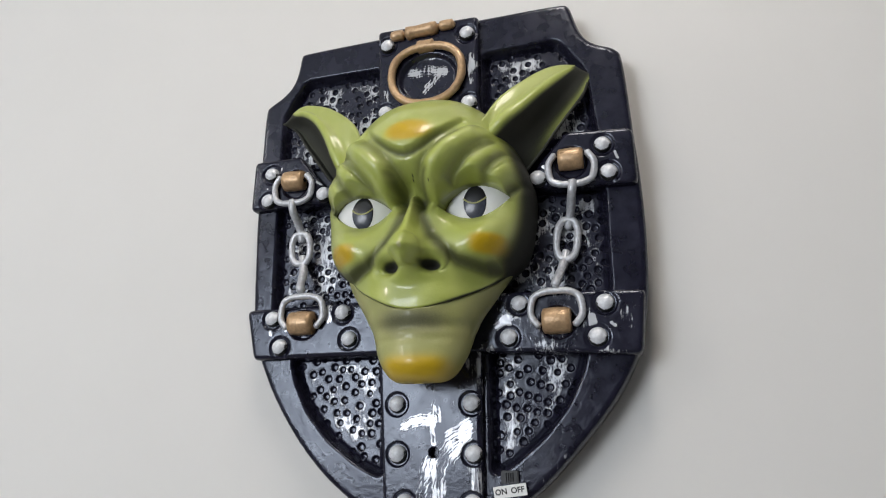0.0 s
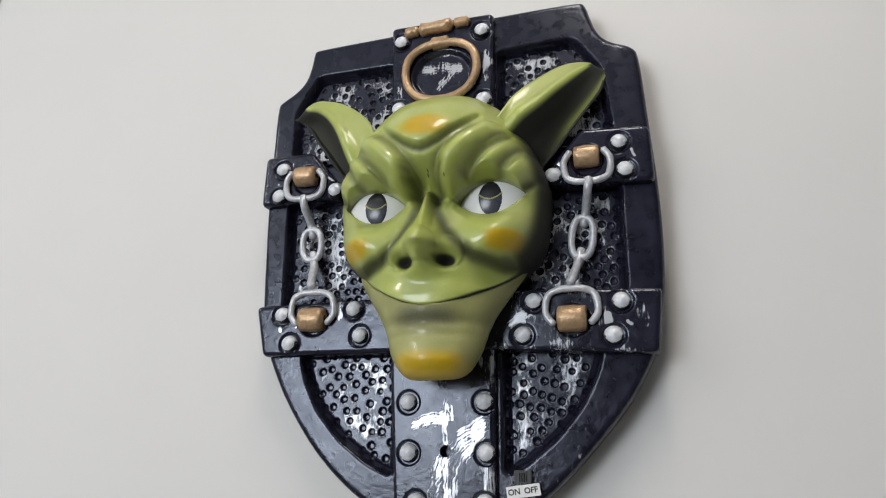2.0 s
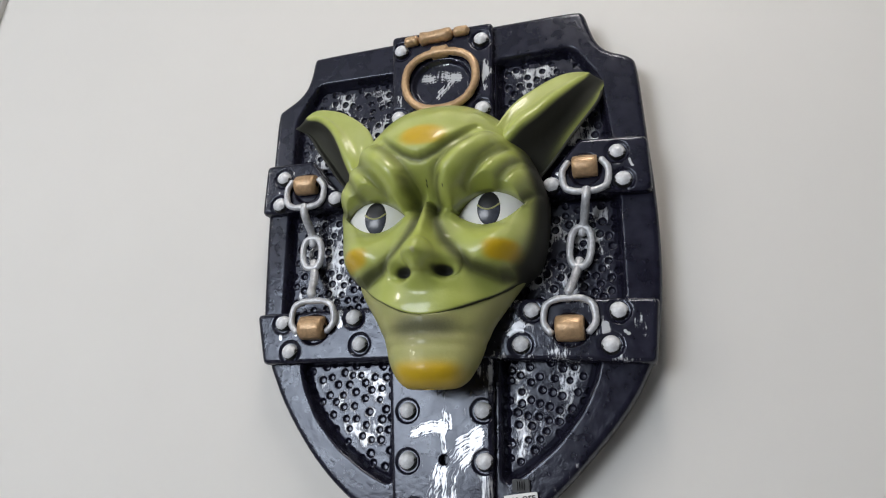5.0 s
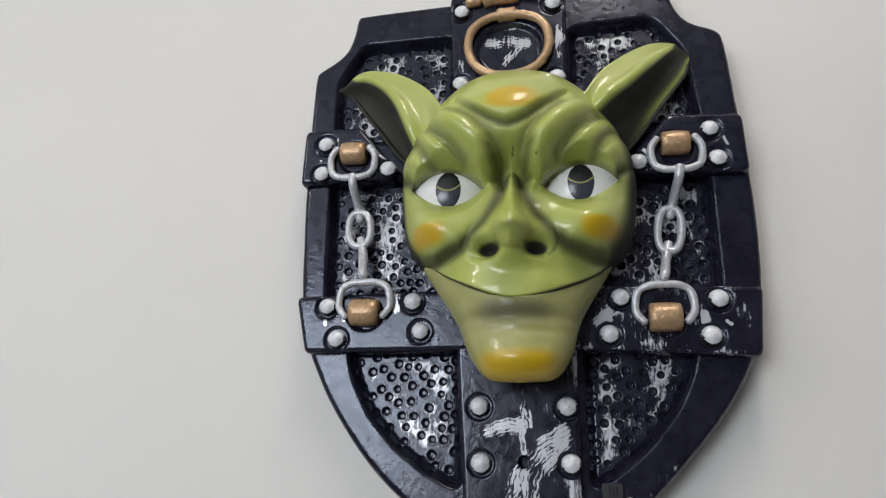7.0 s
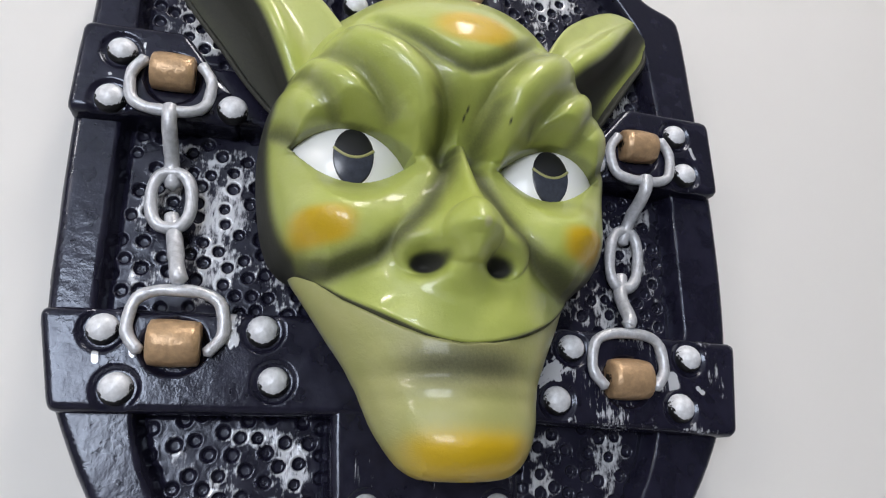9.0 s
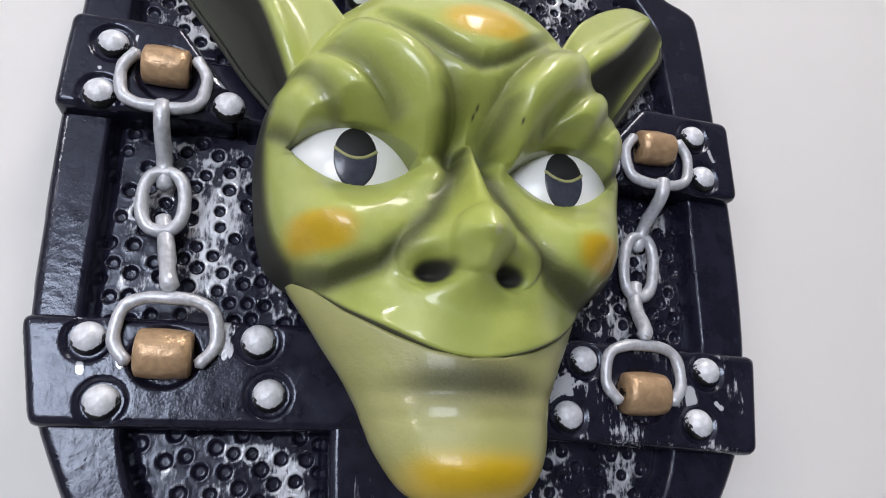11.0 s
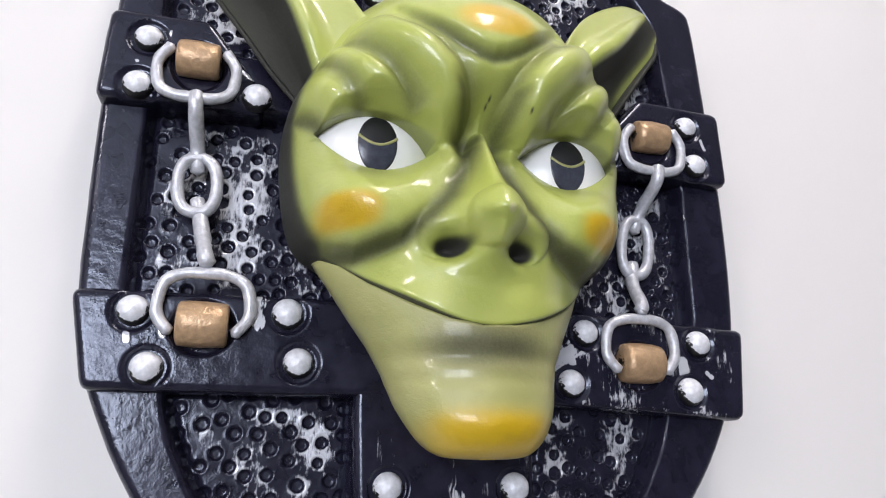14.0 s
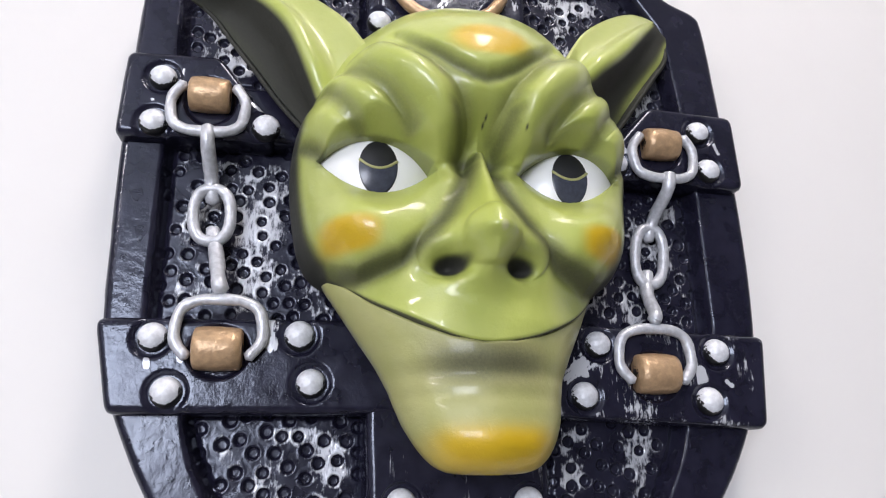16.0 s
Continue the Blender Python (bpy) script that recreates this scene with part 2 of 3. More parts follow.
def smooth(a, b, x):
    t = np.clip((x - a) / (b - a), 0, 1)
    return t * t * (3 - 2 * t)


def rounding(d, r):
    """How far a rounded edge of radius r falls back at d inside the outline."""
    return r - np.sqrt(np.maximum(r * r - np.maximum(r - d, 0) ** 2, 0))


def tube(name, path, radius, mat, parent, closed=False, label="", sides=10, lumps=0.0):
    """A round bar along a path in the plaque's own x, y and z."""
    p = [Vector(v) for v in path]
    n, verts, faces, bar_colours = len(p), [], [], []
    for k in range(n):
        a, b = p[(k - 1) % n if closed else max(k - 1, 0)], p[(k + 1) % n if closed else min(k + 1, n - 1)]
        t = (b - a).normalized()
        u = t.cross(Vector((0, 1, 0)))
        u = (u if u.length > 0.1 else t.cross(Vector((1, 0, 0)))).normalized()
        w = t.cross(u)
        r = radius * (1 + lumps * noise.noise(p[k] * 190))
        for s in range(sides):
            g = 2 * math.pi * s / sides
            out = u * math.cos(g) + w * math.sin(g)
            verts.append(p[k] + out * r)
            # colour falls to black towards the wall, slightly on the underside
            bar_colours.append((1.0 - 0.85 * float(smooth(0.0, 0.75, out.y)) - 0.25 * max(0.0, -out.z) * float(smooth(-0.6, 0.3, out.y)), 0, 0, 1))
    for k in range(n if closed else n - 1):
        for s in range(sides):
            a, b = k * sides, ((k + 1) % n) * sides
            faces.append((a + s, a + (s + 1) % sides, b + (s + 1) % sides, b + s))
    if not closed:
        for end, sign in ((0, 1), (n - 1, -1)):
            tip = len(verts)
            bar_colours.append((1, 0, 0, 1))
            verts.append(p[end] + (p[0] - p[1] if end == 0 else p[-1] - p[-2]).normalized() * radius * 0.6)
            for s in range(sides):
                f = (end * sides + (s + 1) % sides, end * sides + s, tip)
                faces.append(f if sign > 0 else f[::-1])
    return mesh_object(name, verts, faces, mat, parent, label, True, bar_colours)


def spline(points, n):
    """n places along a smooth open curve through points."""
    p = np.array(points, float)
    p = np.vstack([2 * p[0] - p[1], p, 2 * p[-1] - p[-2]])
    out = []
    for t in np.linspace(0, len(points) - 1 - 1e-6, n):
        k, f = int(t), t - int(t)
        a, b, c, d = p[k:k + 4]
        out.append(0.5 * (2 * b + (c - a) * f + (2 * a - 5 * b + 4 * c - d) * f * f + (3 * b - a - 3 * c + d) * f ** 3))
    return np.array(out)


# ---- the room ----
def structure(name, bm, mat, label, category):
    ob = part(name, bm, mat, None, label)
    return tagged(ob, category=category, kind="structure")


def slanted(x_low, x_high, z_low, z_high, wide, y0, y1):
    """A board leaning to one side, its lower and upper edges level."""
    bm = bmesh.new()
    v = [bm.verts.new((x - o, y, z)) for y in (y0, y1) for x, z, o in ((x_low, z_low, 0), (x_high, z_high, 0), (x_high, z_high, wide), (x_low, z_low, wide))]
    for f in ((0, 1, 2, 3), (7, 6, 5, 4), (0, 4, 5, 1), (1, 5, 6, 2), (2, 6, 7, 3), (3, 7, 4, 0)):
        bm.faces.new([v[k] for k in f])
    bmesh.ops.recalc_face_normals(bm, faces=bm.faces[:])
    bmesh.ops.bevel(bm, geom=bm.edges[:], offset=0.0015, segments=2, affect="EDGES")
    return bm


structure("wall_north", box_mesh(-2.2, 2.2, 0.0, 0.12, 0, 2.8), WALLPAINT, "plain cream painted wall behind the plaque", "wall")
structure("trim_slanted", slanted(-0.6995, -0.4971, 1.3, 2.78, 0.0209, -0.008, 0.002), TRIM, "grey painted slanting trim board on the wall", "trim")
structure("wall_panel", slanted(-0.7209, -0.5185, 1.3, 2.78, 0.30, -0.006, 0.002), TRIMWHITE, "white painted panel beyond the slanting trim", "wall panel")
# unseen walls added to close the room and keep its reflections dark
structure("wall_west", box_mesh(-2.32, -2.2, -3.0, 0.12, 0, 2.8), UNSEENPAINT, "unseen side wall, grey to keep reflections dark", "wall")
structure("wall_east", box_mesh(2.2, 2.32, -3.0, 0.12, 0, 2.8), UNSEENPAINT, "unseen side wall, grey to keep reflections dark", "wall")
structure("floor", box_mesh(-2.32, 2.32, -3.12, 0.12, -0.1, 0), FLOORTILE, "plain beige floor", "floor")
structure("ceiling", box_mesh(-2.32, 2.32, -3.12, 0.12, 2.8, 2.9), CEILPAINT, "plain white ceiling", "ceiling")
for x0, x1, z0, z1 in ((-2.32, -1.90, 0, 2.8), (-0.60, 2.32, 0, 2.8), (-1.90, -0.60, 0, 1.45), (-1.90, -0.60, 2.45, 2.8)):
    structure("wall_south", box_mesh(x0, x1, -3.12, -3.0, z0, z1), UNSEENPAINT, "unseen wall round the window, grey to keep reflections dark", "wall")


# ---- the shield plaque ----
plaque = tagged(new("shield_plaque"), "black and silver moulded shield plaque hung on a cream wall", "wall plaque")
plaque.location = UP

OUTLINE = chaikin([(-0.040, 0.2722), (-0.1262, 0.2702), (-0.1305, 0.2682), (-0.1325, 0.2520), (-0.1372, 0.2375), (-0.1460, 0.2280), (-0.1610, 0.2195),
                   (-0.1650, 0.2150), (-0.1660, 0.160), (-0.1668, 0.110), (-0.1652, 0.060), (-0.1640, 0.024), (-0.1600, -0.005), (-0.1518, -0.0258), (-0.1370, -0.0560),
                   (-0.1090, -0.0955), (-0.0790, -0.1240), (-0.042, -0.1465), (0, -0.1590), (0.042, -0.1490), (0.0766, -0.1275), (0.1030, -0.1015),
                   (0.1380, -0.0615), (0.1558, -0.0310), (0.1630, -0.010), (0.1680, 0.0206), (0.1700, 0.060), (0.1695, 0.105), (0.1665, 0.150), (0.1630, 0.2170),
                   (0.1585, 0.2255), (0.1400, 0.2325), (0.1310, 0.2430), (0.1258, 0.2590), (0.1230, 0.2712), (0.1180, 0.2752), (0.040, 0.2740)], 2)
PANELS = [fillet(p, 0.006) for p in (
    [(-0.142, 0.150), (-0.142, 0.205), (-0.122, 0.2375), (-0.046, 0.2375), (-0.046, 0.150)],
    [(0.048, 0.145), (0.048, 0.2365), (0.1106, 0.2385), (0.131, 0.208), (0.1376, 0.145)],
    [(-0.1420, 0.020), (-0.1430, 0.116), (-0.045, 0.116), (-0.045, 0.020)],
    [(0.045, 0.020), (0.045, 0.106), (0.1400, 0.106), (0.1395, 0.020)],
    [(-0.1220, -0.018), (-0.0415, -0.018), (-0.0415, -0.1115), (-0.0600, -0.1030), (-0.0850, -0.0850), (-0.1050, -0.0620), (-0.1170, -0.0380)],
    [(0.0480, -0.018), (0.1200, -0.018), (0.1150, -0.0380), (0.1040, -0.0600), (0.0850, -0.0830), (0.0620, -0.1020), (0.0480, -0.1100)])]


def body_height(P, d):
    h = 0.030 - rounding(d, 0.005)
    for poly in PANELS:
        g = near(P, poly, True)[0] * np.where(inside(P, poly), 1, -1)
        h = np.minimum(h, 0.030 - 0.0115 * smooth(-0.0035, 0.0025, g))
    c = np.zeros((len(P), 4))
    c[:, 0], c[:, 1], c[:, 3] = 0.55 + 0.3 * smooth(-0.02, -0.10, P[:, 1]), 0.05 * np.exp(-((d - 0.0045) / 0.0015) ** 2), 1
    return h, c


body = relief("shield_body", OUTLINE, 0.0012, body_height, 0.0, LACQUER, plaque, "black lacquered shield with a raised rim")

rng = np.random.default_rng(5)


def pits_in(poly, gap):
    """Scattered centres of hammered dimples, at least gap apart."""
    lo, hi = poly.min(0), poly.max(0)
    got = np.zeros((0, 2))
    for p in rng.uniform(lo, hi, (700, 2)):
        if len(got) == 0 or np.hypot(*(got - p).T).min() > gap:
            got = np.vstack([got, p])
    return got[inside(got, poly)]


def panel(poly):
    holes = pits_in(poly, 0.0072)
    size = rng.uniform(0.0025, 0.0031, len(holes))

    def height(P, d):
        h = 0.0222 - 0.002 * smooth(0.004, 0, d)
        pit = np.zeros(len(P))
        lip = np.zeros(len(P))
        for c, r in zip(holes, size):
            g = np.hypot(*(P - c).T) / r
            pit = np.maximum(pit, smooth(1.06, 0.78, g))
            lip = np.maximum(lip, np.exp(-((g - 1.25) / 0.22) ** 2))
        h = h - 0.0022 * pit + 0.00012 * lip
        c = np.zeros((len(P), 4))
        c[:, 0], c[:, 1], c[:, 3] = (1 - pit) * smooth(0.002, 0.010, d), 0.12 * lip * (1 - pit), 1
        return h, c

    return relief("hammered_panel", poly, 0.0007, height, 0.017, HAMMERED, plaque, "dimpled black panel dry-brushed with silver")


for poly in PANELS:
    panel(poly)


def rivet_mesh():
    verts, faces, colours = [], [], []
    rings, sides = 9, 20
    for k in range(rings + 1):
        a = (k / rings) * radians(98)
        for s in range(sides):
            g = 2 * math.pi * s / sides
            r = 0.0070 * math.sin(a)
            verts.append((r * math.cos(g), -0.0062 * math.cos(a), r * math.sin(g)))
            # silver gives way to black round the edge, most at the bottom
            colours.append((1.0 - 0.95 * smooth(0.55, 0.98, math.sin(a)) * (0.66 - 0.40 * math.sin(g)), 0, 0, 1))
    for k in range(rings):
        for s in range(sides):
            t = (s + 1) % sides
            faces.append((k * sides + s, k * sides + t, (k + 1) * sides + t, (k + 1) * sides + s))
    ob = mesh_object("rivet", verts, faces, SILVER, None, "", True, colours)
    me = ob.data
    bpy.data.objects.remove(ob)
    return me


RIVET = rivet_mesh()


def rivet(parent, x, z, h, scale=1.0, turn=0.0):
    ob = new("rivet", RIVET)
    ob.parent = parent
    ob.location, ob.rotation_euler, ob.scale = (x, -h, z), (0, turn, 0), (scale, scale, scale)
    return ob


def brush_stroke(P, line, w, a):
    """Amount of paint left by a dry brush: bristle marks run along the line and break off at its ends."""
    g = near(P, line)[0]
    path = np.array(line)
    if w < 0.004:
        return a * smooth(w, w * 0.25, g)
    best, side, along, run = np.full(len(P), 9.0), np.zeros(len(P)), np.zeros(len(P)), 0.0
    for p, q in zip(path[:-1], path[1:]):
        u = (q - p) / np.hypot(*(q - p))
        k = np.clip((P - p) @ u, 0, np.hypot(*(q - p)))
        off = P - p - k[:, None] * u
        far = np.hypot(*off.T)
        s = (P - p) @ np.array([-u[1], u[0]])
        take = far < best
        best, side, along = np.where(take, far, best), np.where(take, s, side), np.where(take, run + k, along)
        run += np.hypot(*(q - p))
    bend = side + 0.0006 * np.sin(along * 310 + 2) + 0.0004 * np.sin(along * 730)
    bristle = 0.5 + 0.30 * np.sin(bend * 2350 + 40 * w + 3 * np.sin(along * 90)) + 0.22 * np.sin(bend * 4100 + 1.7) + 0.16 * np.sin(bend * 1130 + 5 * a)
    return (a * smooth(w, w * 0.35, g) + 0.30 * (np.clip(bristle, 0, 1) - 0.55) * smooth(w * 1.1, w * 0.7, g)).clip(0, 1)


def plate(name, poly, top, mat, label, rivets, holes=(), dips=(), edge=0.004, silver=0.35, strokes=(), grid=0.0009):
    """A raised strap of the shield with sunk rings round its rivets."""

    def height(P, d):
        h = top - rounding(d, edge)
        keep = np.ones(len(P))
        for x, z in rivets:
            g = np.hypot(P[:, 0] - x, P[:, 1] - z)
            ring = smooth(0.0100, 0.0082, g)
            h -= 0.0014 * ring
            keep *= 1 - ring
        for x, z, r in holes:
            g = np.hypot(P[:, 0] - x, P[:, 1] - z)
            h -= 0.012 * smooth(r, r * 0.8, g)
            keep *= 1 - smooth(r * 1.2, r, g)
        for x, z, a, b, depth in dips:
            g = np.hypot((P[:, 0] - x) / a, (P[:, 1] - z) / b)
            h -= depth * smooth(1.0, 0.85, g)
        c = np.zeros((len(P), 4))
        c[:, 0], c[:, 1], c[:, 3] = keep * silver * (1 + 0.25 * np.sign(P[:, 0]) * smooth(0, 0.05, np.abs(P[:, 0]))), 0.07 * np.exp(-((d - 0.0025) / 0.0012) ** 2), 1
        for line, w, a in strokes:
            c[:, 1] = np.maximum(c[:, 1], keep * brush_stroke(P, line, w, a))
        return h, c

    ob = relief(name, fillet(poly, 0.004), grid, height, 0.018, mat, plaque, label)
    for k, (x, z) in enumerate(rivets):
        rivet(ob, x, z, top - 0.0014, 0.97 + 0.06 * ((k * 7) % 3) / 2, 0.25 * math.sin(5 * x + 9 * z))
    return ob


strap = plate("centre_strap", [(-0.0425, 0.010), (-0.0420, -0.030), (-0.0362, -0.1400), (-0.020, -0.1520), (0, -0.1570), (0.020, -0.1530), (0.0410, -0.1430), (0.0415, -0.040), (0.0422, 0.010)],
              0.0385, STRAP, "black centre strap with bold silver brush strokes",
              [(-0.0257, -0.0591), (0.0333, -0.0596), (-0.0248, -0.0960), (0.0345, -0.0960), (-0.0190, -0.1310), (0.0330, -0.1310)], holes=[(0.0038, -0.0947, 0.0038)], silver=1.0,
              strokes=[([(-0.0190, -0.0760), (-0.0060, -0.0715), (0.0030, -0.0700)], 0.0070, 0.35), ([(0.0060, -0.0630), (0.0080, -0.0700)], 0.0045, 0.38),
                       ([(0.0300, -0.0770), (0.0180, -0.0840), (0.0060, -0.0950), (0.0000, -0.1060), (-0.0080, -0.1250), (-0.0130, -0.1450)], 0.0085, 0.33),
                       ([(0.0300, -0.0850), (0.0190, -0.0960), (0.0120, -0.1080), (0.0070, -0.1300), (0.0060, -0.1500)], 0.0060, 0.29),
                       ([(0.0030, -0.0420), (0.0038, -0.0900)], 0.0042, 0.25), ([(0.0040, -0.1000), (0.0040, -0.1500)], 0.0040, 0.27)], grid=0.00045)
band = plate("cross_band", [(-0.1632, 0.0195), (-0.1610, 0.0222), (-0.050, 0.0235), (0.050, 0.0245), (0.163, 0.0200), (0.1655, 0.0180), (0.1610, -0.0250), (0.158, -0.0275), (0.0534, -0.0220), (-0.040, -0.0205),
                            (-0.1525, -0.0205), (-0.1552, -0.0182)], 0.0395, LACQUER, "black cross band with silver rivets",
             [(-0.1380, 0.0132), (-0.1299, -0.0110), (-0.0736, 0.0150), (-0.0676, -0.0067), (0.1364, 0.0109), (0.1295, -0.0138), (0.0724, 0.0137), (0.0636, -0.0116)], silver=0.8,
             dips=[(-0.1092, 0.0070, 0.0140, 0.0130, 0.0030), (0.1008, -0.0018, 0.0140, 0.0130, 0.0030)],
             strokes=[([(-0.1395, 0.0040), (-0.1390, 0.0000)], 0.0022, 0.7), ([(-0.0862, 0.0210), (-0.0860, 0.0100)], 0.0045, 0.52), ([(-0.1262, 0.0070), (-0.1250, 0.0030)], 0.0030, 0.62),
                      ([(0.1262, 0.0010), (0.1272, -0.0040)], 0.0038, 0.62), ([(0.0630, 0.0040), (0.0655, -0.0050)], 0.0024, 0.6), ([(0.0560, -0.0020), (0.0700, 0.0080)], 0.0060, 0.28),
                      ([(0.0850, -0.0170), (0.1120, -0.0190)], 0.0036, 0.10), ([(0.1400, -0.0040), (0.1420, -0.0060)], 0.0020, 0.6)])
bracket_a = plate("bracket", [(-0.1660, 0.1560), (-0.1635, 0.1590), (-0.120, 0.1595), (-0.0935, 0.126), (-0.0915, 0.1130), (-0.1650, 0.1120), (-0.1672, 0.1145)], 0.0395, LACQUER,
                  "black bracket with three silver rivets", [(-0.1472, 0.1443), (-0.1492, 0.1194), (-0.0955, 0.1203)], silver=0.5, dips=[(-0.1235, 0.1330, 0.0132, 0.0140, 0.0030)],
                  strokes=[([(-0.1510, 0.1316), (-0.1506, 0.1314)], 0.0013, 0.8), ([(-0.1375, 0.1500), (-0.1395, 0.1380)], 0.0012, 0.55), ([(-0.1030, 0.1330), (-0.0985, 0.1300)], 0.0022, 0.5)])
bracket_b = plate("bracket", [(0.1662, 0.1455), (0.1632, 0.1485), (0.114, 0.1510), (0.0905, 0.125), (0.0860, 0.1060), (0.1640, 0.1025), (0.1672, 0.1050)], 0.0395, LACQUER,
                  "black bracket with three silver rivets", [(0.1424, 0.1360), (0.1458, 0.1128), (0.0908, 0.1132)], silver=0.5, dips=[(0.1177, 0.1240, 0.0132, 0.0140, 0.0030)],
                  strokes=[([(0.1515, 0.1290), (0.1535, 0.1235)], 0.0018, 0.7), ([(0.0960, 0.1225), (0.0975, 0.1215)], 0.0025, 0.7), ([(0.1250, 0.1075), (0.1350, 0.1075)], 0.0016, 0.6)])
top_plate = plate("top_plate", [(-0.0484, 0.2700), (-0.046, 0.2725), (0.043, 0.2715), (0.0452, 0.2690), (0.0442, 0.150), (-0.0450, 0.150)], 0.0390, LACQUER,
                  "black top plate behind a gold ring", [(-0.0384, 0.2550), (0.0347, 0.2549), (0.0356, 0.1884), (-0.0395, 0.1895)], dips=[(-0.0008, 0.2185, 0.0275, 0.0235, 0.004)], silver=0.8,
                  strokes=[([(-0.0150, 0.2270), (0.0000, 0.2270), (0.0120, 0.2240)], 0.0075, 0.36), ([(0.0060, 0.2200), (-0.0040, 0.2080)], 0.0060, 0.32), ([(-0.0180, 0.2370), (0.0150, 0.2385)], 0.0014, 0.30), ([(0.0385, 0.2330), (0.0375, 0.2080)], 0.0045, 0.36), ([(-0.0400, 0.2100), (-0.0380, 0.2020)], 0.0040, 0.32)])


# lugs, rings and chain links, one run each side
def lug(parent, x, z, length=0.0195, r=0.0088):
    verts, faces, sides = [], [], 18
    prof = [(-0.5, 0.0), (-0.5, 0.8), (-0.46, 0.96), (-0.3, 1.0), (0, 1.03), (0.3, 1.0), (0.46, 0.96), (0.5, 0.8), (0.5, 0.0)]
    for k, (u, q) in enumerate(prof):
        for s in range(sides):
            g = 2 * math.pi * s / sides
            w = q * r * (1 + 0.05 * noise.noise((u * 3 + x * 50, math.cos(g), math.sin(g))))
            verts.append((x + u * length, -0.0405 - w * math.cos(g), z + w * math.sin(g)))
    for k in range(len(prof) - 1):
        for s in range(sides):
            t = (s + 1) % sides
            faces.append((k * sides + s, k * sides + t, (k + 1) * sides + t, (k + 1) * sides + s))
    cols = [(0.2 if k in (0, len(prof) - 1) else 1.0, 0, 0, 1) for k in range(len(prof)) for s in range(sides)]
    return mesh_object("lug", verts, faces, GOLD, parent, "dull gold barrel lug", True, cols)


def ring_link(parent, x, z, way, wide=0.0178, drop=0.0215):
    half = [(wide * 0.70, 0.004), (wide * 0.95, -0.002), (wide, -0.008), (wide * 0.88, -drop * 0.80), (wide * 0.48, -drop * 0.98)]
    flat = spline([(-u, v) for u, v in half] + [(0, -drop)] + half[::-1], 40)
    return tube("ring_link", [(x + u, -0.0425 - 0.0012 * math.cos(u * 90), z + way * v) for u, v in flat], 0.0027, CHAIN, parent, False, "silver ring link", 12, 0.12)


def bar_link(parent, a, b, sunk):
    """A link seen edge-on: it leaves the ring high and runs back to the oval link lying on the panel."""
    pts = spline([(a[0], -0.0445, a[1] + 0.003), (a[0] * 0.8 + b[0] * 0.2, -0.0440, a[1] * 0.8 + b[1] * 0.2), (a[0] * 0.4 + b[0] * 0.6, -(0.012 + 0.7 * sunk), a[1] * 0.4 + b[1] * 0.6), (b[0], -sunk + 0.001, b[1])], 18)
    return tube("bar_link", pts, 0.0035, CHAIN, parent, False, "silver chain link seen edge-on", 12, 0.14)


def oval_link(parent, x, z, half_h, half_w, lean, sunk):
    pts = []
    for k in range(40):
        g = 2 * math.pi * k / 40
        c, s = math.cos(g), math.sin(g)
        u, v = half_w * math.copysign(abs(c) ** 0.75, c), half_h * math.copysign(abs(s) ** 0.85, s)
        pts.append((x + u * math.cos(lean) - v * math.sin(lean), -sunk - 0.0015, z + u * math.sin(lean) + v * math.cos(lean)))
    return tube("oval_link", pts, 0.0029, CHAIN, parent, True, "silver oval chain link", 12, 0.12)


for upper, lug_u, lug_l, mid, lean, sunk in ((bracket_a, (-0.1235, 0.1355), (-0.1092, 0.0082), (-0.1188, 0.0752, 0.0135, 0.0088), 0.05, 0.0300),
                                             (bracket_b, (0.1177, 0.1262), (0.1008, -0.0006), (0.1103, 0.0645, 0.0160, 0.0082), -0.12, 0.0275)):
    lug(upper, *lug_u)
    ring_link(upper, *lug_u, 1)
    lug(band, *lug_l, 0.0212, 0.0098)
    ring_link(band, lug_l[0], lug_l[1], -1, 0.0192, 0.0220)
    oval_link(body, *mid, lean, sunk)
    bar_link(body, (lug_u[0] + 0.001, lug_u[1] - 0.0225), (mid[0] - math.sin(lean) * 0.01, mid[1] + mid[2] - 0.006), sunk)
    bar_link(body, (lug_l[0], lug_l[1] + 0.0228), (mid[0] + math.sin(lean) * 0.01, mid[1] - mid[2] + 0.007), sunk)

# gold ring and hinge bar on the top plate
ring = []
for g in np.linspace(0, 2 * math.pi, 56, endpoint=False):
    c, q = math.cos(g), math.sin(g)
    ring.append((-0.0008 + 0.0318 * math.copysign(abs(c) ** 0.85, c), -0.0430, 0.2195 + (0.0268 if q > 0 else 0.0275) * math.copysign(abs(q) ** (0.80 if q > 0 else 1.0), q)))
tube("gold_ring", ring, 0.0036, GOLD, top_plate, True, "dull gold pull ring", 14, 0.12)
for name, x0, x1, z0, z1, r in (("hinge_knuckle", -0.033, -0.023, 0.2625, 0.2630, 0.0046), ("hinge_knuckle", -0.019, 0.008, 0.2632, 0.2645, 0.0058), ("hinge_knuckle", 0.012, 0.023, 0.2650, 0.2655, 0.0046), ("ring_collar", -0.0085, 0.0050, 0.2475, 0.2478, 0.0056)):
    pts = [(x0 + (x1 - x0) * k / 7, -0.0410, z0 + (z1 - z0) * k / 7) for k in range(8)]
    tube(name, pts, r, GOLD, top_plate, False, "dull gold hinge knuckle" if name == "hinge_knuckle" else "gold collar round the ring", 14, 0.18)

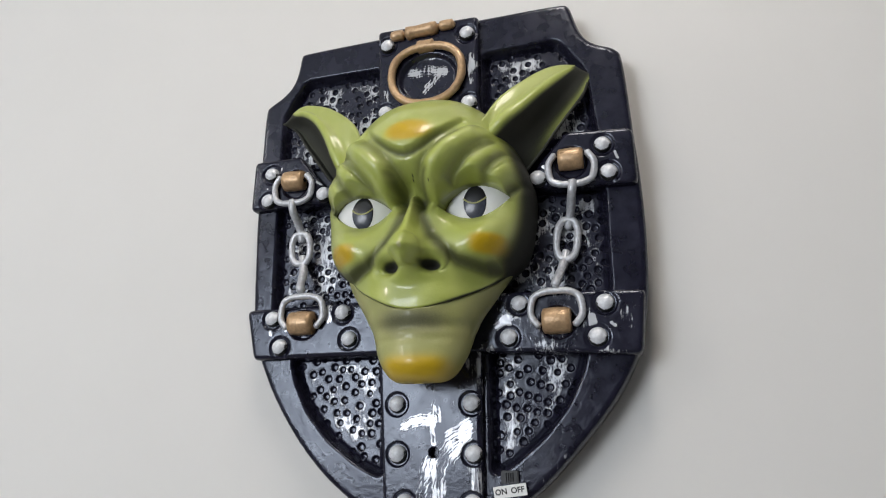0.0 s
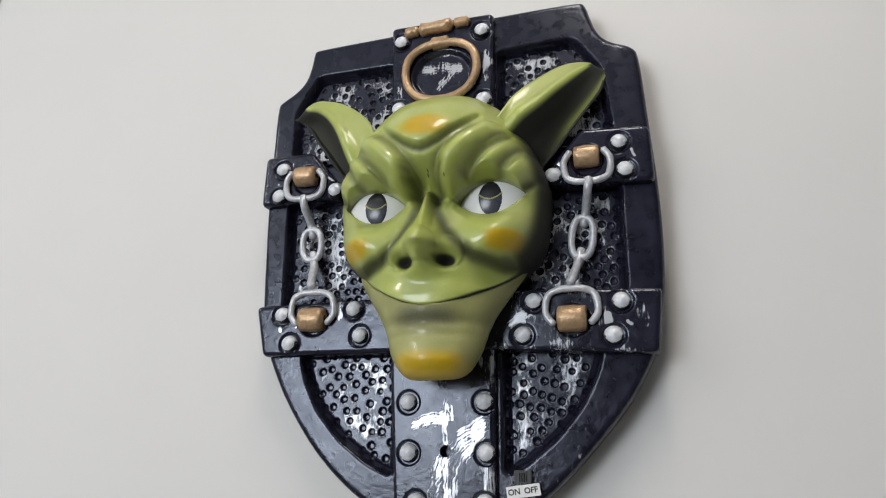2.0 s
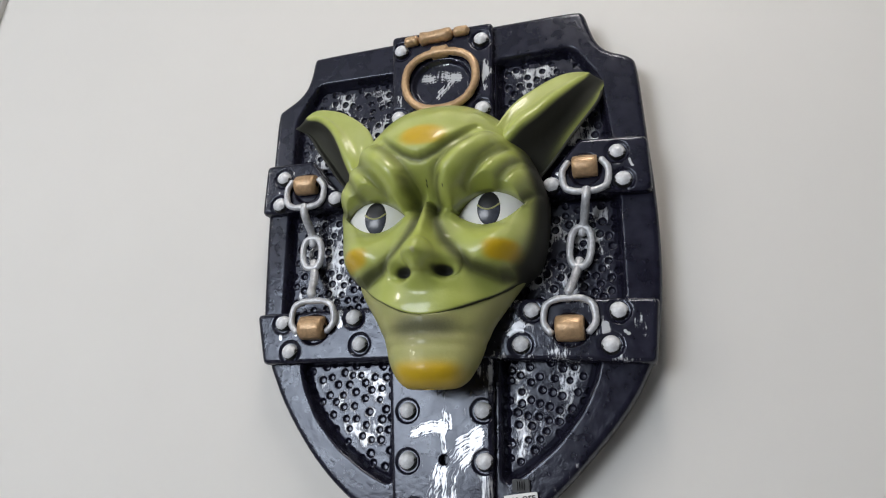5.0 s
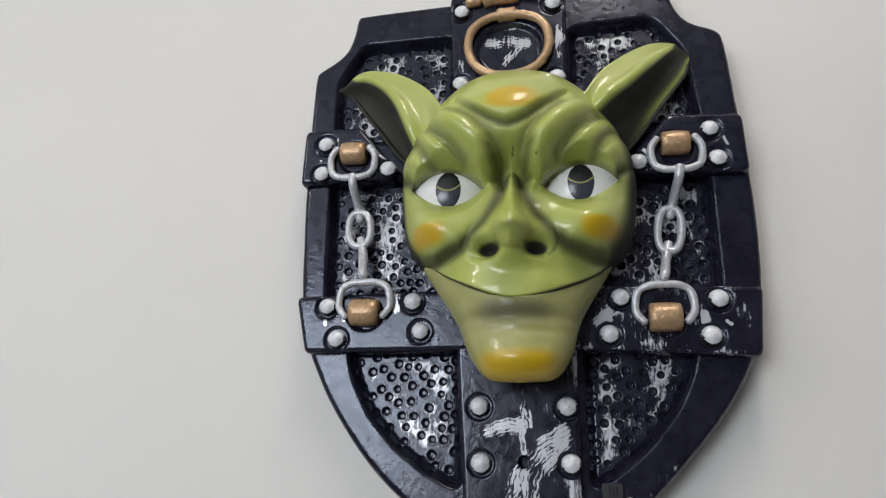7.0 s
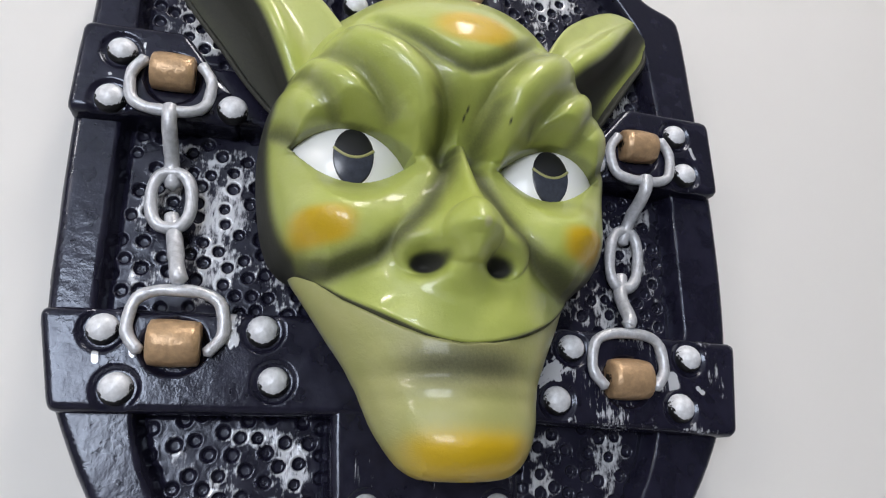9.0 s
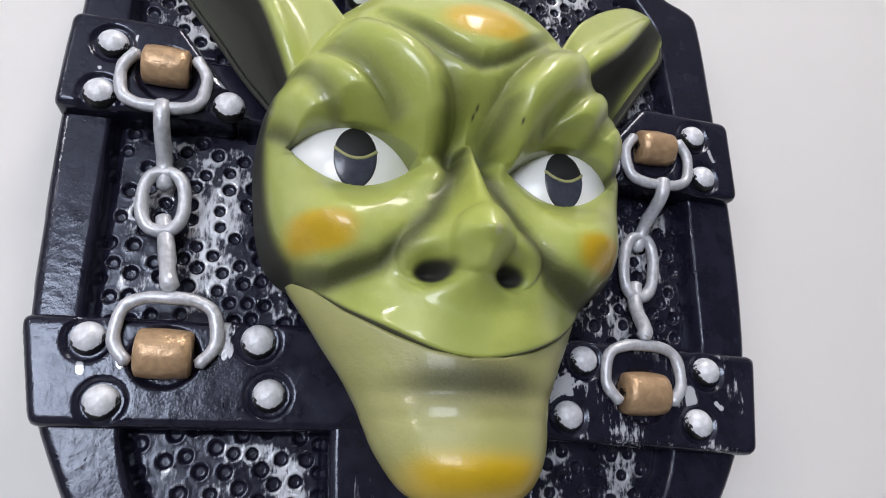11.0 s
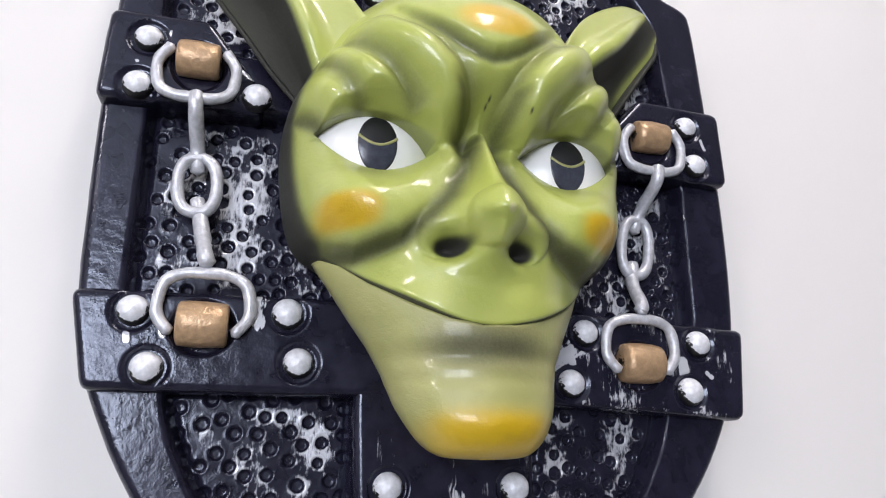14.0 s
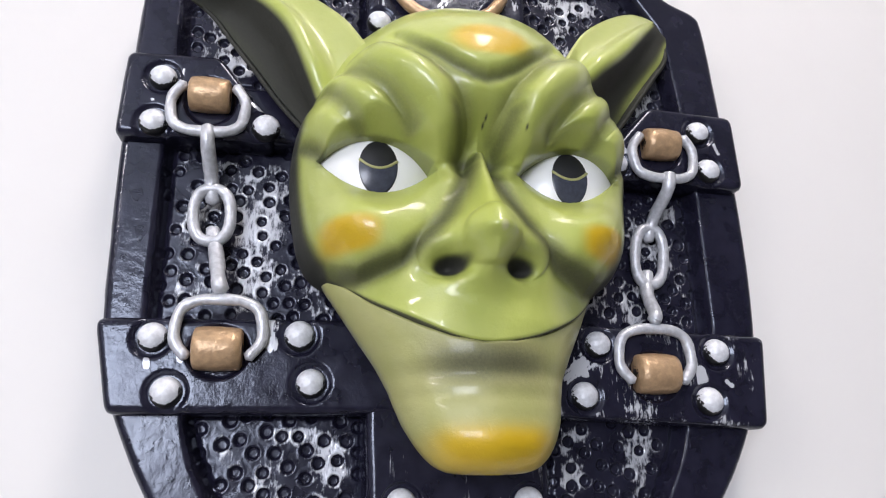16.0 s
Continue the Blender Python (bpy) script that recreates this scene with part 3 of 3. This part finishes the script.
# switch and its label, low on the shield beside the strap
switch = part("slide_switch", box_mesh(0.0535, 0.0665, -0.0335, -0.0240, -0.1165, -0.1075, 0.0006), SWITCH, plaque, "small black slide switch")
for k in range(4):
    part("switch_rib", box_mesh(0.0570 + 0.0016 * k, 0.0577 + 0.0016 * k, -0.0350, -0.0336, -0.1150, -0.1090, 0.0001), SWITCH, switch)
label = part("switch_label", box_mesh(-0.0122, 0.0122, -0.0006, 0, -0.0042, 0.0042, 0.0002), LABEL, plaque, "white sticker reading ON OFF")
label.matrix_local = pose(0.0602, -0.0335, -0.1215, 0, -8, 0)
for word, x in (("ON", -0.0066), ("OFF", 0.0056)):
    cu = bpy.data.curves.new("word", "FONT")
    cu.body, cu.size, cu.align_x, cu.align_y, cu.extrude, cu.offset = word, 0.0056, "CENTER", "CENTER", 0.00008, 0.00012
    tmp = bpy.data.objects.new("word", cu)
    scene.collection.objects.link(tmp)
    me = bpy.data.meshes.new_from_object(tmp.evaluated_get(bpy.context.evaluated_depsgraph_get()))
    bpy.data.objects.remove(tmp)
    me.materials.clear()
    me.materials.append(INK)
    ob = new("printed_word", me)
    ob.parent = label
    ob.matrix_local = pose(x, -0.0008, 0, 90, 0, 0)

# ---- the goblin mask ----
mask = tagged(new("goblin_mask"), "glossy green goblin face mask with orange-yellow spots, mounted on the shield", "mask")
mask.location = UP
AX = 0.003  # the mask's middle


def mirrored(right):
    """A closed outline from its right half, top to bottom."""
    r = np.array(right, float)
    l = r[::-1].copy()
    l[:, 0] *= -1
    both = np.vstack([r, l[(1 if right[-1][0] == 0 else 0):(-1 if right[0][0] == 0 else None)]])
    both[:, 0] += AX
    return both


HEAD = [(0, 0.1892), (0.018, 0.1876), (0.034, 0.1826), (0.0520, 0.1710), (0.0650, 0.1570), (0.0740, 0.1360), (0.0815, 0.1180), (0.0855, 0.1050), (0.0860, 0.0900), (0.0838, 0.0700), (0.0805, 0.0540), (0.0750, 0.0430), (0.0680, 0.0360)]
LIP = [(0.0685, 0.0365), (0.0580, 0.0258), (0.0470, 0.0178), (0.0300, 0.0092), (0.0150, 0.0050), (0.0010, 0.0038), (-0.0120, 0.0068), (-0.0250, 0.0128), (-0.0430, 0.0232), (-0.0540, 0.0322), (-0.0620, 0.0372)]
FACE = chaikin([(AX + x, z) for x, z in HEAD[:-1]] + LIP + [(AX - x, z) for x, z in HEAD[-2:0:-1]], 2)
WHOLE = chaikin(mirrored(HEAD + [(0.0640, 0.0200), (0.0500, -0.0200), (0.0300, -0.0450), (0, -0.0520)]), 2)


def bulge(P, x, z, sx, sz):
    return np.exp(-((P[:, 0] - x) / sx) ** 2 - ((P[:, 1] - z) / sz) ** 2)


def groove(P, line, w):
    return np.exp(-(near(P, line)[0] / w) ** 2)


def blend_max(a, b, k):
    t = np.clip(0.5 + 0.5 * (a - b) / k, 0, 1)
    return b * (1 - t) + a * t + k * t * (1 - t)


def ball(P, x, z, h, r):
    g = np.hypot(P[:, 0] - x, P[:, 1] - z)
    return h + np.where(g < r, np.sqrt(np.maximum(r * r - g * g, 0)), -(g - r) * 1.5)


def eye_opening(M):
    """Below 0 inside the almond of the right eye, about the distance from its edge."""
    u = (M[:, 0] - 0.0452) / 0.0262
    mid = 0.0862 + 0.0026 * u
    dz = M[:, 1] - mid
    arch = np.maximum(1 - u * u, 0)
    reach = np.where(dz > 0, 0.0118 * arch ** 0.95, 0.0125 * arch ** 1.05)
    return np.where(np.abs(u) < 1, np.abs(dz) - reach, np.hypot(np.maximum(np.abs(u) - 1, 0) * 0.0262, dz))


V_LINE = [(0, 0.1185), (0.0060, 0.1200), (0.0135, 0.1245), (0.0275, 0.1365), (0.0385, 0.1480)]
GULLY = [(0.0065, 0.0975), (0.0090, 0.1070), (0.0155, 0.1185), (0.0350, 0.1372)]
FOLD_12 = [(0.0315, 0.0990), (0.0430, 0.1135), (0.0600, 0.1300)]
FOLD_23 = [(0.0540, 0.0990), (0.0605, 0.1085), (0.0700, 0.1210)]
FOLD_3 = [(0.0690, 0.0890), (0.0730, 0.0930), (0.0820, 0.1000)]
SPINE = [(0.0125, 0.1050), (0.0085, 0.0940), (0.0065, 0.0840)]
CHEEK_FOLD = [(0.0055, 0.0840), (0.0090, 0.0730), (0.0160, 0.0590), (0.0245, 0.0490), (0.0350, 0.0400), (0.0530, 0.0342), (0.0620, 0.0355), (0.0690, 0.0390)]


def lobe(P, line, r):
    return np.maximum(0, 1 - (near(P, line)[0] / r) ** 2) ** 1.25


NOSE_SIDE = [(0.0100, 0.0880), (0.0135, 0.0740), (0.0190, 0.0600), (0.0290, 0.0470)]


def face_height(P, d):
    M = np.stack([np.abs(P[:, 0] - AX), P[:, 1]], -1)
    x, z = M.T
    e = near(P, WHOLE, True)[0] * np.where(inside(P, WHOLE), 1, 0)
    crown = smooth(0.105, 0.150, z)
    dome = 0.034 + 0.057 * np.sqrt(np.maximum(0, 1 - (1 - np.minimum(e / (0.046 + 0.016 * crown), 1)) ** (2.6 - 0.3 * crown)))
    dome += 0.017 * bulge(M, 0, 0.128, 0.042, 0.034)
    # the plate between the V-shaped folds
    v_top = np.interp(x, [p[0] for p in V_LINE], [p[1] for p in V_LINE])
    dome += 0.0022 * smooth(-0.002, 0.006, z - v_top) * smooth(0.05, 0.03, x)
    dome -= 0.0150 * bulge(M, 0.048, 0.0840, 0.026, 0.0165)
    dome -= 0.0150 * bulge(M, 0.004, 0.0890, 0.012, 0.0090)
    dome -= 0.0115 * bulge(M, 0, 0.1010, 0.0080, 0.0085)
    dome += 0.0110 * lobe(M, [(0.0185, 0.0985), (0.0235, 0.1080), (0.0325, 0.1185), (0.0490, 0.1335)], 0.0132)
    dome += 0.0078 * lobe(M, [(0.0430, 0.0990), (0.0520, 0.1100), (0.0655, 0.1240)], 0.0118)
    dome += 0.0062 * lobe(M, [(0.0640, 0.0985), (0.0700, 0.1055), (0.0760, 0.1120)], 0.0105)
    dome += 0.0070 * bulge(M, 0.0540, 0.0520, 0.0200, 0.0150)
    for line, w, depth in ((V_LINE, 0.0030, 0.0020), (GULLY, 0.0050, 0.0022), (FOLD_12, 0.0034, 0.0022), (FOLD_23, 0.0032, 0.0022), (FOLD_3, 0.0030, 0.0024), (SPINE, 0.0044, 0.0030)):
        dome -= depth * groove(M, line, w)
    # muzzle under the cheek fold
    muzzle = 0.0990 - 0.045 * (x / 0.064) ** 1.75 + 0.0028 * np.exp(-((z - 0.012) / 0.008) ** 2) - 0.05 * (P[:, 0] - AX)
    fold_z = np.interp(x, [0, 0.016, 0.0245, 0.035, 0.053, 0.072], [0.062, 0.0575, 0.0480, 0.0400, 0.0342, 0.0400])
    w = smooth(-0.0040, 0.0035, z - fold_z)
    low = -blend_max(-muzzle, -(dome + 0.004), 0.010)
    h = np.where(z < 0.070, dome * w + low * (1 - w), dome)
    h -= 0.0022 * groove(M, CHEEK_FOLD, 0.0036)
    # nose
    run = np.clip((0.0910 - z) / 0.044, 0, 1)
    crest = 0.0885 + 0.0300 * run ** 1.10
    wide = 0.0056 + 0.0078 * run
    ridge = crest - 0.030 * (x / wide) ** 2.2 - 0.06 * smooth(0.046, 0.030, z) - 0.02 * smooth(0.090, 0.098, z) - 0.06 * smooth(0.100, 0.125, z)
    h = blend_max(h, ridge, 0.006)
    h = blend_max(h, ball(M, 0, 0.0460, 0.1055, 0.0122), 0.0120)
    h = blend_max(h, ball(M, 0.0178, 0.0428, 0.0880, 0.0112), 0.0080)
    hole = bulge(M, 0.0150, 0.0366, 0.0086, 0.0048)
    h -= 0.016 * hole
    # eye sockets, cut through for the eyeballs
    eye = eye_opening(M)
    h += 0.0010 * np.exp(-((eye - 0.0010) / 0.0022) ** 2) * (z > 0.086)
    lid = 0.0785 - 0.14 * (x - 0.045) + 0.08 * (z - 0.085) + np.where(z > 0.0862, 2.5, 1.15) * np.maximum(eye, 0) + 14 * np.maximum(eye, 0) ** 2
    h = np.where(np.abs(z - 0.085) < 0.06, -blend_max(-h, -lid, 0.005), h)
    h = np.where(eye < 0.0006, h * smooth(-0.0004, 0.0006, eye) + 0.046 * (1 - smooth(-0.0004, 0.0006, eye)), h)
    h -= 0.0012 * smooth(0.0014, 0, d) * (z < 0.034)
    # airbrushed black, plus painted shade at the lid and lip gaps
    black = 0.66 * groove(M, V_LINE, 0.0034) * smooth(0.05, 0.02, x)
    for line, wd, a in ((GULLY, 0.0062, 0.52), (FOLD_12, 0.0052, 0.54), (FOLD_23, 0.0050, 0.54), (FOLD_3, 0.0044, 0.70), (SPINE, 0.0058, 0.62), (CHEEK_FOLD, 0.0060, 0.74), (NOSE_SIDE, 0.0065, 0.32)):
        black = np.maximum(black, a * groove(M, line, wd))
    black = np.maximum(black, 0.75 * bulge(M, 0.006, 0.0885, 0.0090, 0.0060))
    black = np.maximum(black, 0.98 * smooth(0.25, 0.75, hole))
    # shade of the gap over the eyeball, painted along the upper lid
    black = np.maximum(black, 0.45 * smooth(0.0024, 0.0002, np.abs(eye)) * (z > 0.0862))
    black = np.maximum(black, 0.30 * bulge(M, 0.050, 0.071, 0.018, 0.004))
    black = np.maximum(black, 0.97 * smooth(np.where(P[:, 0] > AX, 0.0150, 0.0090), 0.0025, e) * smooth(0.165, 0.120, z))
    # shade of the gap between lip and jaw, painted on the lip's edge
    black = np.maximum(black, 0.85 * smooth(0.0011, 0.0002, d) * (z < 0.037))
    for cx, cz in ((0.0049, 0.1057), (0.0205, 0.0970), (0.0042, 0.1035)):
        black = np.maximum(black, 0.95 * bulge(P, cx, cz, 0.0006, 0.0013))
    spot = np.maximum(0.95 * smooth(0.030, 0.010, np.hypot((P[:, 0] - 0.005) * 1.15, (z - 0.1375) * 2.0)) * smooth(0.1240, 0.1300, z), smooth(1.35, 0.35, ((np.abs(x - 0.0570) / 0.0145) ** 3 + (np.abs(z - 0.0500) / 0.0085) ** 3) ** (1 / 3)))
    pale = 0.95 * smooth(0.0022, 0.0008, np.hypot(P[:, 0] - 0.0042, (z - 0.0455) * 0.8)) + 0.25 * smooth(0.165, 0.185, z) + 0.25 * bulge(M, 0.066, 0.075, 0.012, 0.02)
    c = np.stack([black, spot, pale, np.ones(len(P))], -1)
    return h, c


face = relief("face", FACE, 0.0005, face_height, 0.030, SKIN, mask, "green goblin face with furrowed brow and hooked nose", "airbrush_and_shade")

def jaw_middle(z):
    return np.interp(z, [-0.040, 0.0, 0.040], [0.0058, 0.0032, 0.0020])


_half = [(0.0150, -0.0470), (0.0225, -0.0440), (0.0280, -0.0385), (0.0340, -0.0280), (0.0365, -0.0200), (0.0395, -0.0100), (0.0450, 0.0010), (0.0540, 0.0150), (0.0620, 0.0280), (0.0668, 0.0360), (0.0670, 0.0410), (0.0600, 0.0440), (0.0420, 0.0300), (0.0200, 0.0180)]
JAW = chaikin([(float(jaw_middle(z)) + x, z) for x, z in _half] + [(float(jaw_middle(z)) - x, z) for x, z in _half[::-1]], 2)


def jaw_height(P, d):
    z = P[:, 1]
    x = np.abs(P[:, 0] - jaw_middle(z))
    lip_z = np.interp(P[:, 0], [p[0] for p in LIP[::-1]], [p[1] for p in LIP[::-1]])
    top = 0.0960 - 0.043 * (x / 0.064) ** 1.75 - 0.05 * (P[:, 0] - AX) * smooth(0, 0.03, z)
    top -= 0.0022 * np.exp(-((z + 0.0080) / 0.0050) ** 2) + 0.0010 * np.exp(-((z + 0.0165) / 0.0035) ** 2)
    top += 0.0020 * np.exp(-((z + 0.0330) / 0.0090) ** 2)
    r = 0.015 - 0.005 * smooth(0.0, 0.03, z)
    h = top - 0.017 * (1 - np.sqrt(np.maximum(0, 1 - (1 - np.minimum(d / r, 1)) ** 2.2))) * (1 - 0.5 * smooth(0.0, 0.035, z))
    h = h - 0.018 * smooth(-0.0006, 0.005, z - lip_z)
    h = np.maximum(h, 0.037)
    black = 0.70 * np.exp(-((x / 0.029) ** 4)) * np.exp(-((z + 0.0035) / 0.0115) ** 2)
    spot = 0.95 * np.exp(-((x / 0.028) ** 4)) * np.where(z > -0.036, np.exp(-((z + 0.036) / 0.0088) ** 2), np.exp(-((z + 0.036) / 0.017) ** 2))
    return h, np.stack([black, spot, 0.18 * np.ones(len(P)), np.ones(len(P))], -1)


jaw = relief("jaw", JAW, 0.0006, jaw_height, 0.036, JAWSKIN, mask, "closed olive rubber jaw with a yellow chin", "airbrush_and_shade", 0.34)


def ear(side):
    """A pointed ear: green outside along its upper edge, dark and hollow within."""
    upper = spline([(0.048, 0.150, 0.072), (0.064, 0.1750, 0.062), (0.0820, 0.1930, 0.051), (0.1000, 0.2045, 0.0445), (0.1120, 0.2085, 0.0395), (0.1220, 0.2095, 0.0350)], 46)
    if side < 0:
        upper = spline([(0.048, 0.150, 0.072), (0.0610, 0.1720, 0.062), (0.0850, 0.1915, 0.054), (0.1070, 0.2010, 0.048), (0.1190, 0.2025, 0.0450), (0.1285, 0.2000, 0.0420)], 46)
    if side > 0:
        rim = spline([(0.0560, 0.140, 0.068), (0.0690, 0.1510, 0.073), (0.0820, 0.1620, 0.069), (0.0950, 0.1765, 0.061), (0.1100, 0.1945, 0.047), (0.1225, 0.2088, 0.0345)], 46)
    else:
        rim = spline([(0.0660, 0.116, 0.058), (0.0760, 0.141, 0.065), (0.0860, 0.1640, 0.064), (0.0990, 0.1820, 0.057), (0.1140, 0.1940, 0.049), (0.1290, 0.1990, 0.0415)], 46)
    end = (0.1345, 0.2035, 0.0272) if side > 0 else (0.1420, 0.1945, 0.0365)
    well = spline([(0.0680, 0.116, 0.042), (0.0860, 0.141, 0.036), (0.1000, 0.1620, 0.031), (0.1130, 0.1770, 0.029), (0.1240, 0.1890, 0.028), end], 46)
    lower = spline([(0.0740, 0.112, 0.042), (0.0920, 0.132, 0.041), (0.1060, 0.1510, 0.040), (0.1190, 0.1690, 0.037), (0.1300, 0.1850, 0.034), end], 46)
    verts, colours, faces, across = [], [], [], 30
    for k in range(46):
        line = spline([upper[k], upper[k] * 0.45 + rim[k] * 0.55 - np.array((0, 0, 0.0030)) * (1 - k / 45), rim[k], rim[k] * 0.45 + well[k] * 0.55 - np.array((0, 0, 0.005)) * (1 - k / 45), well[k] * 0.4 + lower[k] * 0.6 - np.array((0, 0, 0.004)) * (1 - k / 45), lower[k]], across)
        for j, (x, z, h) in enumerate(line):
            v = j / (across - 1)
            verts.append((AX - 0.001 + side * x, -h, z))
            dark = smooth(0.39, 0.44, v) * (1 - 0.55 * np.exp(-((v - 0.78) / 0.06) ** 2) * smooth(2, 22, k) * (1 if side > 0 else 0.12))
            tip = smooth(41, 45, k) * 0.9 * smooth(0.30, 0.40, v)
            colours.append((max(float(dark) * 0.96, float(tip), 0.95 * float(smooth(0.90, 0.97, v))), 0, 0.2 * (v < 0.3), 1))
    for k in range(45):
        for j in range(across - 1):
            f = (k * across + j, k * across + j + 1, (k + 1) * across + j + 1, (k + 1) * across + j)
            faces.append(f[::-1] if side < 0 else f)
    ob = mesh_object("ear", verts, faces, SKIN, mask, "pointed green ear, black inside", True, colours, "airbrush_and_shade")
    s = ob.modifiers.new("thickness", "SOLIDIFY")
    s.thickness, s.offset = 0.002, 1.0
    return ob


ear(1)
ear(-1)


def eyeball(side):
    c, r = Vector((AX + side * 0.0452, -0.0450, 0.0860)), 0.0336
    bm = bmesh.new()
    bmesh.ops.create_uvsphere(bm, u_segments=48, v_segments=32, radius=r, matrix=Matrix.Translation(c))
    ball_ob = part("eyeball", bm, EYEWHITE, mask, "white eyeball with a tall black pupil", True)

    def on_ball(x, z, lift):
        g = r + lift
        return (c.x + x, c.y - math.sqrt(max(g * g - x * x - z * z, 0)), c.z + z)

    px, pz, pw, ph = 0.0005, -0.0004, 0.0088, 0.0132
    verts, faces, rings, sides = [on_ball(px, pz, 0.00025)], [], 8, 40
    for k in range(1, rings + 1):
        for s in range(sides):
            g = 2 * math.pi * s / sides
            verts.append(on_ball(px + pw * k / rings * math.cos(g), pz + ph * k / rings * math.sin(g), 0.00025 if k < rings else 0.0))
    for s in range(sides):
        faces.append((0, 1 + s, 1 + (s + 1) % sides))
        for k in range(rings - 1):
            a, b = 1 + k * sides, 1 + (k + 1) * sides
            faces.append((a + s, b + s, b + (s + 1) % sides, a + (s + 1) % sides))
    mesh_object("pupil", verts, faces, PUPIL, ball_ob, "glossy black pupil")
    low, low_faces, cols, rows = [], [], 20, 8
    for a in range(cols + 1):
        u = -0.94 + 1.88 * a / cols
        top, bottom = pz - 0.0012 + 0.0042 * u * u + 0.0002, pz - 0.94 * ph * math.sqrt(max(1 - (u / 0.96) ** 2, 0))
        top = max(top, bottom + 0.00005)
        for k in range(rows + 1):
            low.append(on_ball(px + pw * u, bottom + (top - bottom) * k / rows, 0.0005))
    for a in range(cols):
        for k in range(rows):
            v = a * (rows + 1) + k
            low_faces.append((v, v + rows + 1, v + rows + 2, v + 1))
    mesh_object("iris", low, low_faces, IRIS, ball_ob, "glossy slate-grey iris below the arc")
    arc = [on_ball(px + pw * 0.97 * u, pz - 0.0012 + 0.0042 * u * u, 0.0003) for u in np.linspace(-1, 1, 17)]
    tube("pupil_arc", arc, 0.0007, ARC, ball_ob, False, "thin pale yellow arc", 8)


eyeball(1)
eyeball(-1)

# ---- the ceiling lamps behind the camera ----
for x, y in ((-1.60, -1.50), (0.15, -0.62)):
    lamp = tagged(new("ceiling_light"), "white ceiling batten with a lit diffuser", "ceiling light", "ceiling lights")
    lamp.location = (x, y, 2.8)
    part("housing", box_mesh(-0.10, 0.10, -0.33, 0.33, -0.05, 0.0, 0.004), TRIMWHITE, lamp)
    part("diffuser", box_mesh(-0.075, 0.075, -0.3, 0.3, -0.062, -0.0505, 0.003), TUBE, lamp, "lit diffuser")
win = tagged(new("window_1"), "window with a white frame on the far side of the room", "window", kind="structure")
win.location = (-1.25, -3.06, 1.95)
for name, b in (("window_frame", (-0.65, -0.60, -0.03, 0.03, -0.50, 0.50)), ("window_frame", (0.60, 0.65, -0.03, 0.03, -0.50, 0.50)), ("window_frame", (-0.60, 0.60, -0.03, 0.03, 0.45, 0.50)),
                ("window_frame", (-0.60, 0.60, -0.03, 0.03, -0.50, -0.45)), ("mullion", (-0.02, 0.02, -0.025, 0.025, -0.45, 0.45))):
    part(name, box_mesh(*b, 0.003), TRIMWHITE, win)
